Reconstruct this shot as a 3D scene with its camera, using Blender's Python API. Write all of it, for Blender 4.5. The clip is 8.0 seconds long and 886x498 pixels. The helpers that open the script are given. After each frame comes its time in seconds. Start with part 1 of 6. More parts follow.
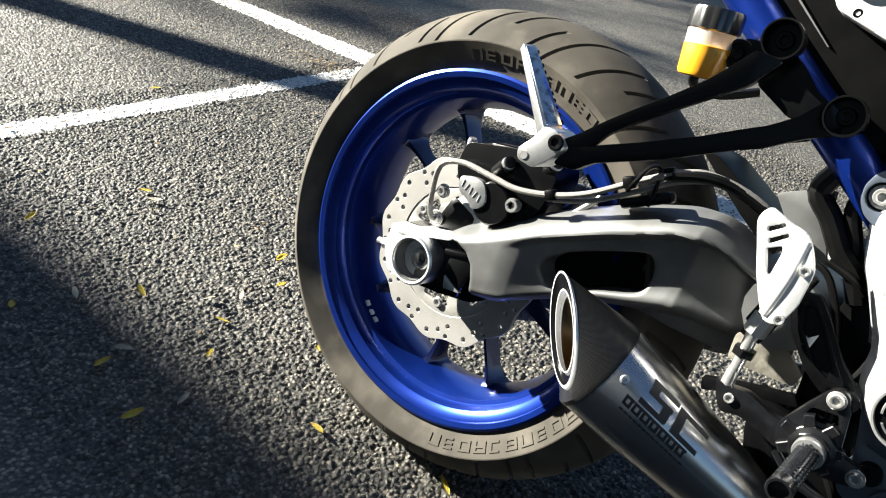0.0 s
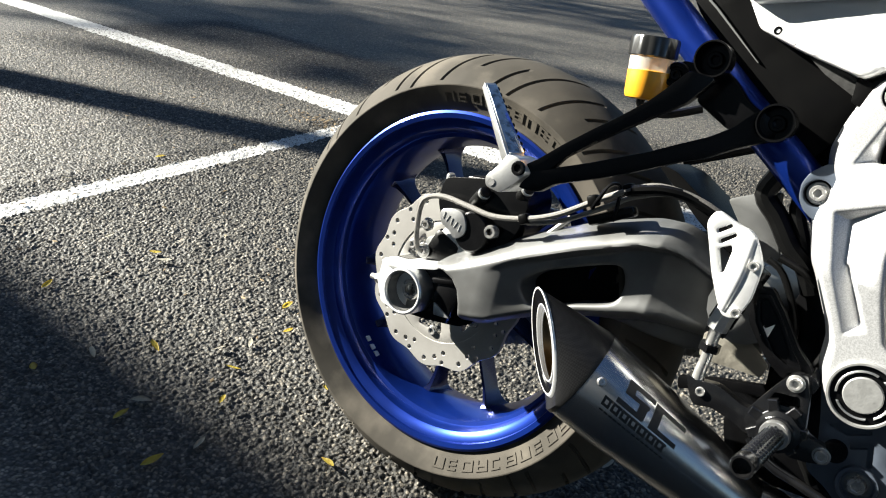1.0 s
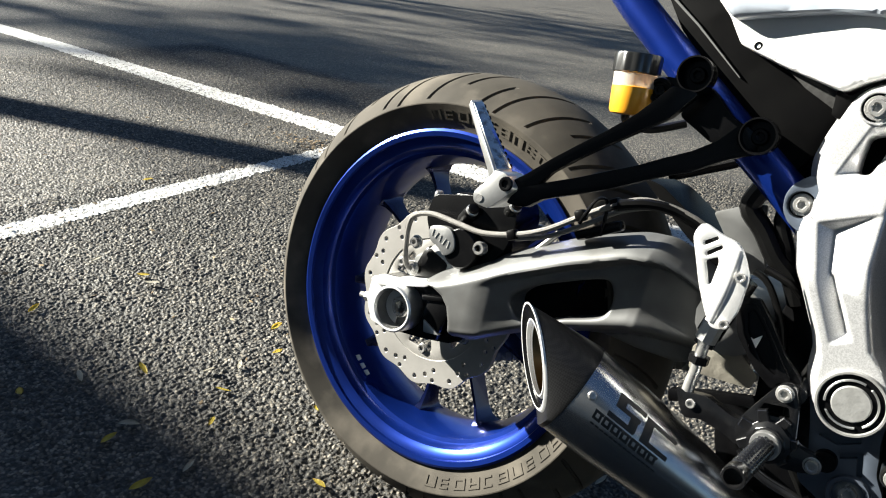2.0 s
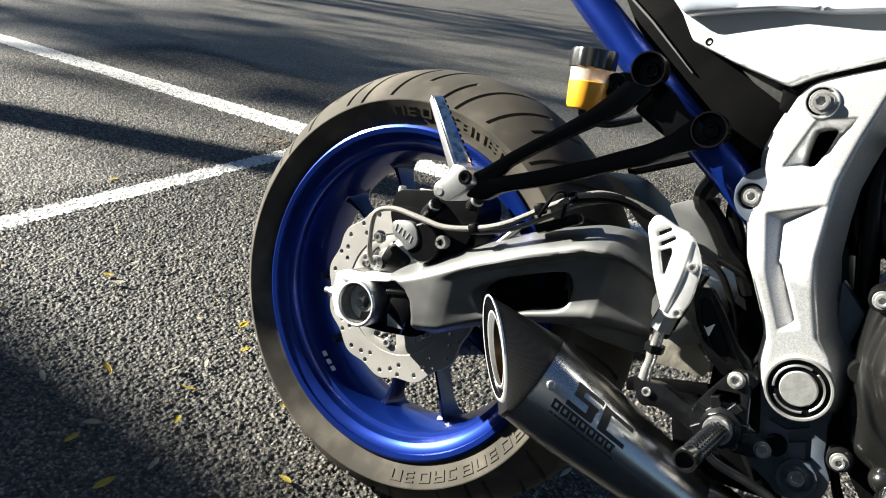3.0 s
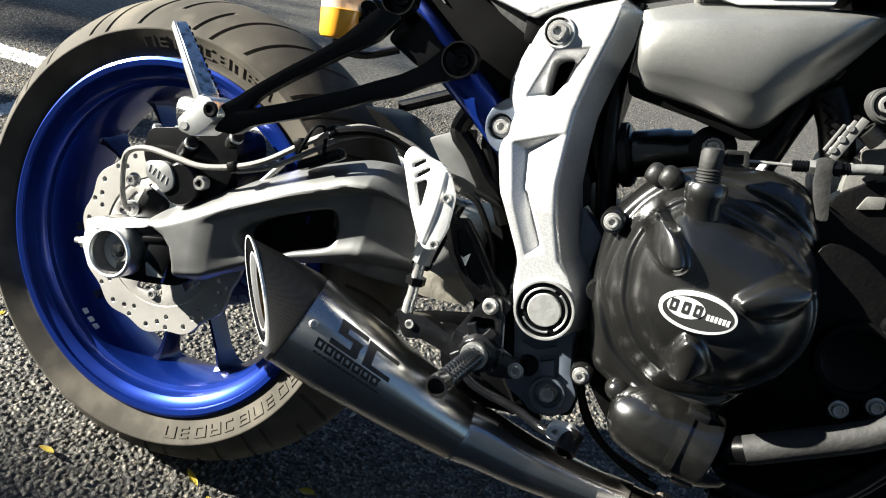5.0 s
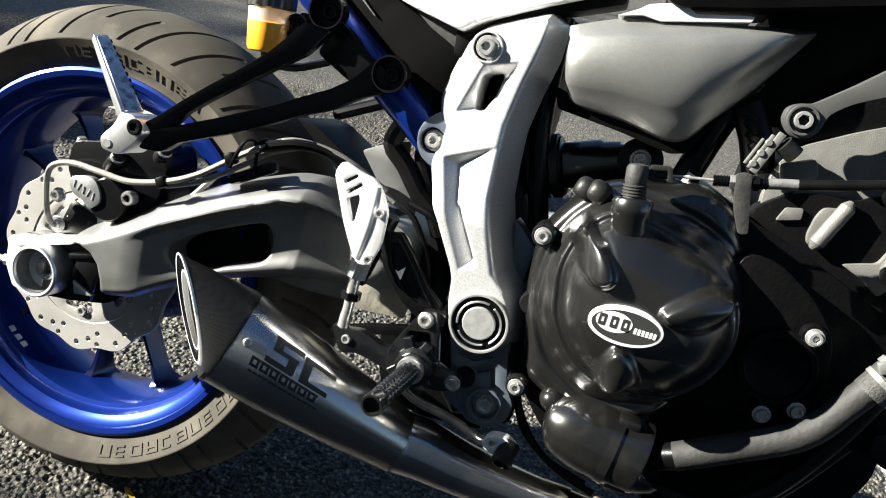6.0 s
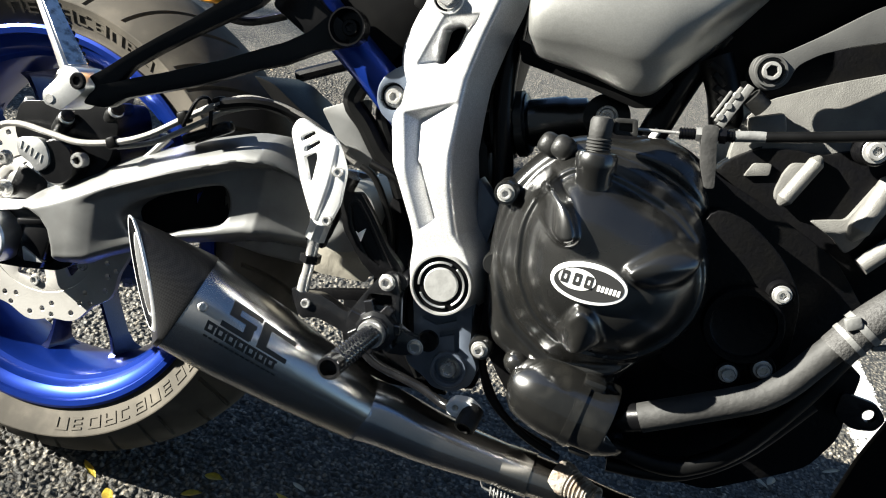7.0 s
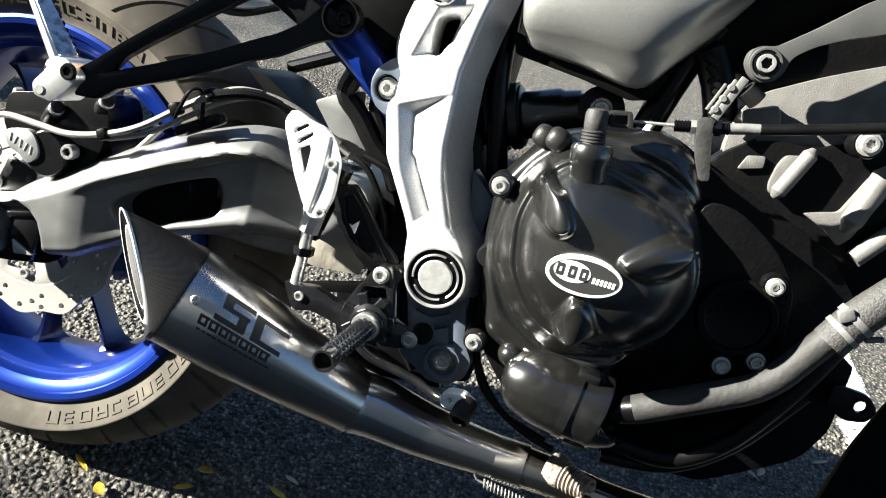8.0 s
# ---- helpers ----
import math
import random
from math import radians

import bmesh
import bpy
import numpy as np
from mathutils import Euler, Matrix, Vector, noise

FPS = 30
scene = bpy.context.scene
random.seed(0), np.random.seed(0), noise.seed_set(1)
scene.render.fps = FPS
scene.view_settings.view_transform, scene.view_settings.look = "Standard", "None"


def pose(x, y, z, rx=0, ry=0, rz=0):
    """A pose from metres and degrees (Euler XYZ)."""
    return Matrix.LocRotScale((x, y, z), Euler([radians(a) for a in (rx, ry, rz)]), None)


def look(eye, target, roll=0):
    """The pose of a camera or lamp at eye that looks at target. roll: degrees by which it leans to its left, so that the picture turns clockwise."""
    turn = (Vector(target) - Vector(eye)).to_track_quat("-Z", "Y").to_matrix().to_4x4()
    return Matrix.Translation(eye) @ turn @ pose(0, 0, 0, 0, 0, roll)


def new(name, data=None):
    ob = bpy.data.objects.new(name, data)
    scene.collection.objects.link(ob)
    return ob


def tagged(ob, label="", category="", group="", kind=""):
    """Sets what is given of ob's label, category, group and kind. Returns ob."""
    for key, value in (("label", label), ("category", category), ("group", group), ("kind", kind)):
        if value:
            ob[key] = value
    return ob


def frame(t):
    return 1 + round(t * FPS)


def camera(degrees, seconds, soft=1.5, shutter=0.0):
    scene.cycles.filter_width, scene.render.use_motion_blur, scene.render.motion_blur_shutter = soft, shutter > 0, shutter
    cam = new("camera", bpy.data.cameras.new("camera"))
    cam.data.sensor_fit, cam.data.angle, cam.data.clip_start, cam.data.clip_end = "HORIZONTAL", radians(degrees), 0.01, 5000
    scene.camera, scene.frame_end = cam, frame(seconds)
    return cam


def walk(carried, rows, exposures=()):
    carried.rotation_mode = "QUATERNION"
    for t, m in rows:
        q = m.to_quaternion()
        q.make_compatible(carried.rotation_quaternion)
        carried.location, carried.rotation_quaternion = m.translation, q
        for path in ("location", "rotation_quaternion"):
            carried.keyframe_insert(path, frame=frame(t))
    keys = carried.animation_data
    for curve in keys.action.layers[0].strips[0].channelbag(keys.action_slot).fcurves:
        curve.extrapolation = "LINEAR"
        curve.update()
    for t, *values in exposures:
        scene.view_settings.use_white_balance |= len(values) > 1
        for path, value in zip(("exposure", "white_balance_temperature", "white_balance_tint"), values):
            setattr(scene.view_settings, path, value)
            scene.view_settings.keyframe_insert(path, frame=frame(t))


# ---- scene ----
from mathutils.geometry import delaunay_2d_cdt

# ---------------------------------------------------------------- camera
cam = camera(60.7, 8.0, soft=1.1)
# seconds, place in metres, turn in degrees
PATH = [
    (0.0, 0.4592, -0.7860, 0.7871, 61.26, -10.53, 38.94),
    (0.2, 0.5071, -0.8037, 0.8140, 62.08, -4.71, 40.45),
    (0.5, 0.5279, -0.8249, 0.8022, 64.16, -5.84, 39.69),
    (1.0, 0.5244, -0.8186, 0.7990, 65.11, -6.19, 37.81),
    (1.5, 0.5256, -0.8191, 0.7968, 66.28, -5.76, 36.97),
    (2.8, 0.5397, -0.8269, 0.7943, 66.99, -6.35, 36.12),
    (3.0, 0.5461, -0.8235, 0.7926, 67.13, -6.30, 34.79),
    (3.5, 0.5593, -0.8082, 0.7910, 66.73, -7.85, 30.90),
    (4.0, 0.5729, -0.7926, 0.7791, 65.61, -8.35, 26.29),
    (4.5, 0.5869, -0.7825, 0.7776, 65.15, -9.22, 22.55),
    (5.8, 0.5993, -0.7799, 0.7921, 65.89, -10.34, 18.71),
    (6.0, 0.6014, -0.7688, 0.8019, 65.31, -10.31, 17.24),
    (6.5, 0.6159, -0.7534, 0.7839, 64.75, -10.09, 16.65),
    (7.0, 0.6185, -0.7511, 0.7796, 64.04, -10.69, 15.71),
    (7.5, 0.6196, -0.7513, 0.7798, 63.80, -10.84, 15.35),
    (8.0, 0.6148, -0.7506, 0.7781, 63.61, -11.00, 15.03),
]
walk(cam, [(t, pose(x, y, z, rx, ry, rz)) for t, x, y, z, rx, ry, rz in PATH], [(0.0, 1.2), (0.5, 0.98), (1.5, 0.84), (2.8, 0.84), (4.5, 1.1), (6.0, 1.03), (6.5, 1.08), (7.0, 1.3), (8.0, 1.5)])

# ---------------------------------------------------------------- light
SUN_FROM = Vector((-0.860, -0.255, 0.420)).normalized()
world = bpy.data.worlds.new("sky")
world.use_nodes = True
scene.world = world
wn = world.node_tree.nodes
sky = wn.new("ShaderNodeTexSky")
sky.sky_type, sky.sun_disc = "NISHITA", False
sky.dust_density, sky.ozone_density = 0.3, 3.5
sky.sun_elevation = math.asin(SUN_FROM.z)
sky.sun_rotation = math.atan2(SUN_FROM.x, SUN_FROM.y)
wn["Background"].inputs["Strength"].default_value = 0.064
world.node_tree.links.new(sky.outputs[0], wn["Background"].inputs["Color"])
sun = new("sun", bpy.data.lights.new("sun", "SUN"))
sun.data.energy, sun.data.angle, sun.data.color = 12.0, radians(0.55), (1.0, 0.972, 0.875)
sun.matrix_world = look(SUN_FROM * 30, (0, 0, 0))

# ---------------------------------------------------------------- materials


def material(name, color, rough=0.5, metal=0.0, color2=None, scale=40.0, bump=0.0, bump_scale=200.0, rough2=None,
             coat=0.0, spec=0.5, detail=4.0, wear=None, wear_amount=0.0, wear_scale=18.0, stretch=None):
    """A surface with grain at two scales: colour and roughness drift, and fine relief. stretch: scale of the grain along x, y, z."""
    m = bpy.data.materials.new(name)
    m.use_nodes = True
    nt = m.node_tree
    n, l = nt.nodes, nt.links
    p = n["Principled BSDF"]
    p.inputs["Roughness"].default_value = rough
    p.inputs["Metallic"].default_value = metal
    p.inputs["Specular IOR Level"].default_value = spec
    p.inputs["Coat Weight"].default_value = coat
    p.inputs["Coat Roughness"].default_value = 0.06
    tc = n.new("ShaderNodeTexCoord")
    src = tc.outputs["Object"]
    if stretch:
        mp = n.new("ShaderNodeMapping")
        mp.inputs["Scale"].default_value = stretch
        l.new(src, mp.inputs["Vector"])
        src = mp.outputs[0]
    nz = n.new("ShaderNodeTexNoise")
    nz.inputs["Scale"].default_value, nz.inputs["Detail"].default_value = scale, detail
    l.new(src, nz.inputs["Vector"])
    mix = n.new("ShaderNodeMix")
    mix.data_type = "RGBA"
    c2 = color2 or tuple(c * 0.8 for c in color)
    mix.inputs[6].default_value, mix.inputs[7].default_value = (*color, 1), (*c2, 1)
    ramp = n.new("ShaderNodeMapRange")
    ramp.inputs[1].default_value, ramp.inputs[2].default_value = 0.35, 0.65
    l.new(nz.outputs["Fac"], ramp.inputs[0])
    l.new(ramp.outputs[0], mix.inputs[0])
    out = mix.outputs[2]
    if wear:
        nw = n.new("ShaderNodeTexNoise")
        nw.inputs["Scale"].default_value, nw.inputs["Detail"].default_value = wear_scale, 8
        l.new(tc.outputs["Object"], nw.inputs["Vector"])
        rw = n.new("ShaderNodeMapRange")
        rw.inputs[1].default_value, rw.inputs[2].default_value, rw.inputs[4].default_value = 0.5, 0.75, wear_amount
        l.new(nw.outputs["Fac"], rw.inputs[0])
        mw = n.new("ShaderNodeMix")
        mw.data_type = "RGBA"
        mw.inputs[7].default_value = (*wear, 1)
        l.new(rw.outputs[0], mw.inputs[0])
        l.new(out, mw.inputs[6])
        out = mw.outputs[2]
    l.new(out, p.inputs["Base Color"])
    rr = n.new("ShaderNodeMapRange")
    rr.inputs[3].default_value, rr.inputs[4].default_value = rough, rough2 if rough2 is not None else min(1, rough * 1.25)
    n2 = n.new("ShaderNodeTexNoise")
    n2.inputs["Scale"].default_value, n2.inputs["Detail"].default_value = scale * 0.35, 5
    l.new(src, n2.inputs["Vector"])
    l.new(n2.outputs["Fac"], rr.inputs[0])
    l.new(rr.outputs[0], p.inputs["Roughness"])
    if bump:
        nb = n.new("ShaderNodeTexNoise")
        nb.inputs["Scale"].default_value, nb.inputs["Detail"].default_value = bump_scale, 3
        l.new(src, nb.inputs["Vector"])
        bp = n.new("ShaderNodeBump")
        bp.inputs["Strength"].default_value, bp.inputs["Distance"].default_value = 1.0, bump
        l.new(nb.outputs["Fac"], bp.inputs["Height"])
        l.new(bp.outputs[0], p.inputs["Normal"])
    return m


def asphalt_material(name, tone):
    m = bpy.data.materials.new(name)
    m.use_nodes = True
    nt = m.node_tree
    n, l = nt.nodes, nt.links
    p = n["Principled BSDF"]
    tc = n.new("ShaderNodeTexCoord")
    vor = n.new("ShaderNodeTexVoronoi")
    vor.inputs["Scale"].default_value = 145
    l.new(tc.outputs["Object"], vor.inputs["Vector"])
    fine = n.new("ShaderNodeTexNoise")
    fine.inputs["Scale"].default_value, fine.inputs["Detail"].default_value = 420, 4
    l.new(tc.outputs["Object"], fine.inputs["Vector"])
    big = n.new("ShaderNodeTexNoise")
    big.inputs["Scale"].default_value, big.inputs["Detail"].default_value = 2.2, 6
    l.new(tc.outputs["Object"], big.inputs["Vector"])
    # stone colour, one tone to each chip
    sep = n.new("ShaderNodeSeparateColor")
    l.new(vor.outputs["Color"], sep.inputs[0])
    chip = n.new("ShaderNodeValToRGB")
    e = chip.color_ramp.elements
    e[0].position, e[0].color = 0.0, (0.040 * tone, 0.038 * tone, 0.034 * tone, 1)
    e[1].position, e[1].color = 1.0, (0.235 * tone, 0.205 * tone, 0.160 * tone, 1)
    mid = e.new(0.6)
    mid.color = (0.118 * tone, 0.107 * tone, 0.088 * tone, 1)
    l.new(sep.outputs[0], chip.inputs[0])
    # bitumen between the chips
    gap = n.new("ShaderNodeMapRange")
    gap.inputs[1].default_value, gap.inputs[2].default_value = 0.36, 0.62
    l.new(vor.outputs["Distance"], gap.inputs[0])
    mix = n.new("ShaderNodeMix")
    mix.data_type = "RGBA"
    mix.inputs[7].default_value = (0.035 * tone, 0.034 * tone, 0.031 * tone, 1)
    l.new(gap.outputs[0], mix.inputs[0])
    l.new(chip.outputs[0], mix.inputs[6])
    clump = n.new("ShaderNodeTexNoise")
    clump.inputs["Scale"].default_value, clump.inputs["Detail"].default_value = 48, 3
    l.new(tc.outputs["Object"], clump.inputs["Vector"])
    cr = n.new("ShaderNodeMapRange")
    cr.inputs[1].default_value, cr.inputs[2].default_value, cr.inputs[3].default_value, cr.inputs[4].default_value = 0.3, 0.7, 0.55, 1.5
    l.new(clump.outputs["Fac"], cr.inputs[0])
    drift0 = n.new("ShaderNodeMapRange")
    drift0.inputs[3].default_value, drift0.inputs[4].default_value = 0.65, 1.4
    l.new(big.outputs["Fac"], drift0.inputs[0])
    drift = n.new("ShaderNodeMath")
    drift.operation = "MULTIPLY"
    l.new(drift0.outputs[0], drift.inputs[0])
    l.new(cr.outputs[0], drift.inputs[1])
    mul = n.new("ShaderNodeMix")
    mul.data_type, mul.blend_type = "RGBA", "MULTIPLY"
    mul.inputs[0].default_value = 1
    l.new(mix.outputs[2], mul.inputs[6])
    l.new(drift.outputs[0], mul.inputs[7])
    l.new(mul.outputs[2], p.inputs["Base Color"])
    p.inputs["Roughness"].default_value = 0.66
    p.inputs["Specular IOR Level"].default_value = 0.4
    inv = n.new("ShaderNodeMath")
    inv.operation = "MULTIPLY_ADD"
    inv.inputs[1].default_value, inv.inputs[2].default_value = -1.0, 1.0
    l.new(vor.outputs["Distance"], inv.inputs[0])
    add = n.new("ShaderNodeMath")
    add.operation = "MULTIPLY_ADD"
    add.inputs[1].default_value = 0.35
    l.new(fine.outputs["Fac"], add.inputs[0])
    l.new(inv.outputs[0], add.inputs[2])
    bp = n.new("ShaderNodeBump")
    bp.inputs["Strength"].default_value, bp.inputs["Distance"].default_value = 1.0, 0.0035
    l.new(add.outputs[0], bp.inputs["Height"])
    l.new(bp.outputs[0], p.inputs["Normal"])
    return m


def carbon_material(name):
    m = bpy.data.materials.new(name)
    m.use_nodes = True
    nt = m.node_tree
    n, l = nt.nodes, nt.links
    p = n["Principled BSDF"]
    tc = n.new("ShaderNodeTexCoord")
    mp = n.new("ShaderNodeMapping")
    mp.inputs["Rotation"].default_value = (0, radians(34), 0)
    l.new(tc.outputs["Object"], mp.inputs["Vector"])
    ch = n.new("ShaderNodeTexChecker")
    ch.inputs["Scale"].default_value = 560
    ch.inputs["Color1"].default_value, ch.inputs["Color2"].default_value = (0.007, 0.007, 0.0075, 1), (0.016, 0.016, 0.0165, 1)
    l.new(mp.outputs[0], ch.inputs["Vector"])
    l.new(ch.outputs["Color"], p.inputs["Base Color"])
    p.inputs["Roughness"].default_value = 0.34
    p.inputs["Specular IOR Level"].default_value = 0.25
    return m


def steel_tint(name, base, tint, rough, along=(0.26, 0.62), aniso=0.6):
    """Brushed steel that turns bronze and blue with heat along x (metres along the bike)."""
    m = bpy.data.materials.new(name)
    m.use_nodes = True
    nt = m.node_tree
    n, l = nt.nodes, nt.links
    p = n["Principled BSDF"]
    p.inputs["Metallic"].default_value, p.inputs["Roughness"].default_value = 1.0, rough
    p.inputs["Anisotropic"].default_value = aniso
    tc = n.new("ShaderNodeTexCoord")
    sep = n.new("ShaderNodeSeparateXYZ")
    l.new(tc.outputs["Object"], sep.inputs[0])
    mr = n.new("ShaderNodeMapRange")
    mr.inputs[1].default_value, mr.inputs[2].default_value = along
    l.new(sep.outputs[0], mr.inputs[0])
    rp = n.new("ShaderNodeValToRGB")
    e = rp.color_ramp.elements
    e[0].position, e[0].color = 0.0, (*base, 1)
    e[1].position, e[1].color = 1.0, (*tint, 1)
    nz = n.new("ShaderNodeTexNoise")
    nz.inputs["Scale"].default_value, nz.inputs["Detail"].default_value = 9, 5
    l.new(tc.outputs["Object"], nz.inputs["Vector"])
    ad = n.new("ShaderNodeMath")
    ad.operation = "MULTIPLY_ADD"
    ad.inputs[1].default_value, ad.inputs[2].default_value = 0.5, -0.25
    l.new(nz.outputs["Fac"], ad.inputs[0])
    ad2 = n.new("ShaderNodeMath")
    l.new(ad.outputs[0], ad2.inputs[0])
    l.new(mr.outputs[0], ad2.inputs[1])
    l.new(ad2.outputs[0], rp.inputs[0])
    l.new(rp.outputs[0], p.inputs["Base Color"])
    br = n.new("ShaderNodeTexNoise")
    mp = n.new("ShaderNodeMapping")
    mp.inputs["Rotation"].default_value = (0, radians(-34), 0)
    mp.inputs["Scale"].default_value = (900, 60, 60)
    l.new(tc.outputs["Object"], mp.inputs["Vector"])
    l.new(mp.outputs[0], br.inputs["Vector"])
    br.inputs["Scale"].default_value = 1
    bp = n.new("ShaderNodeBump")
    bp.inputs["Strength"].default_value, bp.inputs["Distance"].default_value = 0.35, 0.0002
    l.new(br.outputs["Fac"], bp.inputs["Height"])
    l.new(bp.outputs[0], p.inputs["Normal"])
    return m


M_ASPHALT = asphalt_material("asphalt", 1.0)
M_LINE = material("road_paint", (0.66, 0.66, 0.64), 0.75, color2=(0.46, 0.45, 0.42), scale=85, bump=0.003, bump_scale=130,
                  wear=(0.16, 0.15, 0.13), wear_amount=0.6, wear_scale=42)
M_TYRE = material("tyre_rubber", (0.044, 0.040, 0.033), 0.70, color2=(0.080, 0.071, 0.058), scale=10, bump=0.00012, bump_scale=700,
                  wear=(0.17, 0.15, 0.12), wear_amount=0.7, wear_scale=14, spec=0.15)
M_GUARD = material("dull_guard", (0.20, 0.185, 0.15), 0.7, color2=(0.12, 0.11, 0.09), scale=30, bump=0.0008, bump_scale=120)
M_BLUE = material("blue_paint", (0.005, 0.032, 0.27), 0.30, metal=0.75, color2=(0.004, 0.026, 0.22), scale=30, coat=0.1)
# the rim's blue darkened, so shade on the spokes is in their colour
M_SPOKE = material("blue_paint_shaded", (0.006, 0.012, 0.07), 0.22, metal=0.6, color2=(0.005, 0.010, 0.06), scale=30, coat=0.3)
M_DISC = material("disc_steel", (0.50, 0.485, 0.455), 0.40, metal=0.55, color2=(0.40, 0.385, 0.36), scale=20, bump=0.0002, bump_scale=400)
M_SWING = material("swingarm_paint", (0.165, 0.167, 0.165), 0.44, metal=0.55, color2=(0.130, 0.132, 0.130), scale=30, bump=0.00005,
                   bump_scale=900, wear=(0.09, 0.085, 0.075), wear_amount=0.55, wear_scale=16)
M_SILVER = material("cast_aluminium", (0.68, 0.68, 0.68), 0.36, metal=0.5, color2=(0.47, 0.47, 0.47), scale=900, bump=0.00008, bump_scale=1400)
M_ALU = material("aluminium", (0.70, 0.70, 0.69), 0.30, metal=0.9, color2=(0.55, 0.55, 0.54), scale=60, bump=0.0001, bump_scale=600)
M_STEEL = material("bolt_steel", (0.62, 0.61, 0.59), 0.24, metal=0.7, color2=(0.45, 0.44, 0.42), scale=120)
M_BLACK = material("black_metal", (0.002, 0.002, 0.0023), 0.23, color2=(0.003, 0.003, 0.0033), scale=60, bump=0.0001, bump_scale=900,
                   wear=(0.03, 0.029, 0.028), wear_amount=0.05, wear_scale=30, spec=0.28)
M_ANOD = material("black_anodised", (0.004, 0.004, 0.0045), 0.17, color2=(0.007, 0.007, 0.0075), scale=60, bump=0.0001, bump_scale=900,
                  spec=0.9, coat=0.3, wear=(0.05, 0.048, 0.045), wear_amount=0.12, wear_scale=70)
M_PLASTIC = material("black_plastic", (0.002, 0.002, 0.0022), 0.34, color2=(0.003, 0.003, 0.003), scale=40, bump=0.0001, bump_scale=1500,
                     wear=(0.012, 0.0115, 0.011), wear_amount=0.1, wear_scale=22, spec=0.08)
M_RUBBER = material("rubber", (0.002, 0.002, 0.002), 0.36, color2=(0.0035, 0.0035, 0.0035), scale=80, spec=0.2)
M_PUMP = material("scuffed_pump", (0.005, 0.005, 0.0048), 0.12, color2=(0.008, 0.0078, 0.0072), scale=26, rough2=0.24, bump=0.0001, bump_scale=50, coat=0.5, spec=0.9, wear=(0.05, 0.048, 0.042), wear_amount=0.15, wear_scale=60)
M_SATIN = material("satin_aluminium", (0.82, 0.82, 0.81), 0.42, metal=0.45, color2=(0.72, 0.72, 0.71), scale=80, bump=0.0001, bump_scale=500)
M_PEG = material("polished_blade", (0.80, 0.80, 0.80), 0.14, metal=1.0, color2=(0.66, 0.66, 0.66), scale=120, wear=(0.06, 0.06, 0.06), wear_amount=0.9, wear_scale=120)
M_WOVEN = material("woven_hose", (0.038, 0.037, 0.035), 0.6, color2=(0.022, 0.021, 0.02), scale=420, bump=0.001, bump_scale=520)
M_GLOSS = material("black_gloss_plastic", (0.005, 0.005, 0.0047), 0.20, color2=(0.007, 0.0068, 0.0062), scale=26, bump=0.00012, bump_scale=45,
                   coat=0.3, spec=0.95, rough2=0.34, wear=(0.014, 0.0135, 0.012), wear_amount=0.2, wear_scale=9)
M_CARBON = carbon_material("carbon_fibre")
M_EXH = steel_tint("canister_steel", (0.50, 0.515, 0.54), (0.43, 0.405, 0.365), 0.24, (0.26, 0.50))
M_EXH2 = steel_tint("pipe_steel", (0.46, 0.49, 0.55), (0.48, 0.42, 0.34), 0.20, (0.44, 0.70), 0.3)
M_WELD = material("burnt_weld", (0.27, 0.25, 0.22), 0.6, metal=0.2, color2=(0.13, 0.09, 0.06), scale=90, bump=0.002, bump_scale=250)
M_GOLD = material("inner_pipe_steel", (0.42, 0.30, 0.16), 0.28, metal=1.0, color2=(0.25, 0.17, 0.09), scale=30)
M_HOSE = material("braided_hose", (0.15, 0.143, 0.13), 0.5, metal=0.2, color2=(0.20, 0.19, 0.175), scale=900, bump=0.0005, bump_scale=1500)
M_WHITE = material("white_panel", (0.66, 0.66, 0.645), 0.3, color2=(0.62, 0.62, 0.605), scale=12, coat=0.4)
# white panel paint with the blue-grey of shade put into its colour
M_WHITE_SHADED = material("white_panel_shaded", (0.34, 0.37, 0.42), 0.28, color2=(0.31, 0.34, 0.385), scale=12, coat=0.3)
M_TANK = material("grey_tank_paint", (0.33, 0.33, 0.315), 0.38, metal=0.8, color2=(0.30, 0.30, 0.287), scale=700, bump=0.00004, bump_scale=1500)
M_BLOCK = material("engine_block_paint", (0.150, 0.147, 0.136), 0.5, metal=0.3, color2=(0.115, 0.112, 0.105), scale=60, bump=0.0004, bump_scale=900)
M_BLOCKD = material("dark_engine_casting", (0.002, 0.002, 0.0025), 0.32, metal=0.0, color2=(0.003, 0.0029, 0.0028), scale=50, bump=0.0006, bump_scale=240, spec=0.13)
# dark grey with the blue of reflected sky mixed into the base colour
M_FRAMED = material("sky_tinted_grey", (0.12, 0.145, 0.185), 0.34, metal=0.45, color2=(0.10, 0.12, 0.155), scale=60, bump=0.0001, bump_scale=700)
M_CAPALU = material("cap_disc", (0.40, 0.40, 0.39), 0.5, metal=0.6, color2=(0.30, 0.30, 0.29), scale=90, bump=0.0002, bump_scale=300)
M_PIPEGREY = material("grey_water_pipe", (0.021, 0.0206, 0.0195), 0.62, metal=0.0, color2=(0.013, 0.0127, 0.012), scale=70, bump=0.0006, bump_scale=180)
M_ARM = material("grey_arm_paint", (0.10, 0.10, 0.097), 0.45, metal=0.5, color2=(0.08, 0.08, 0.078), scale=40, bump=0.0001, bump_scale=900)
M_CASTDK = material("dark_casting", (0.016, 0.016, 0.0155), 0.42, metal=0.3, color2=(0.011, 0.011, 0.0105), scale=90, bump=0.0003, bump_scale=400)
M_CASTGREY = material("grey_casting", (0.17, 0.17, 0.165), 0.5, metal=0.3, color2=(0.12, 0.12, 0.117), scale=90, bump=0.0003, bump_scale=400)
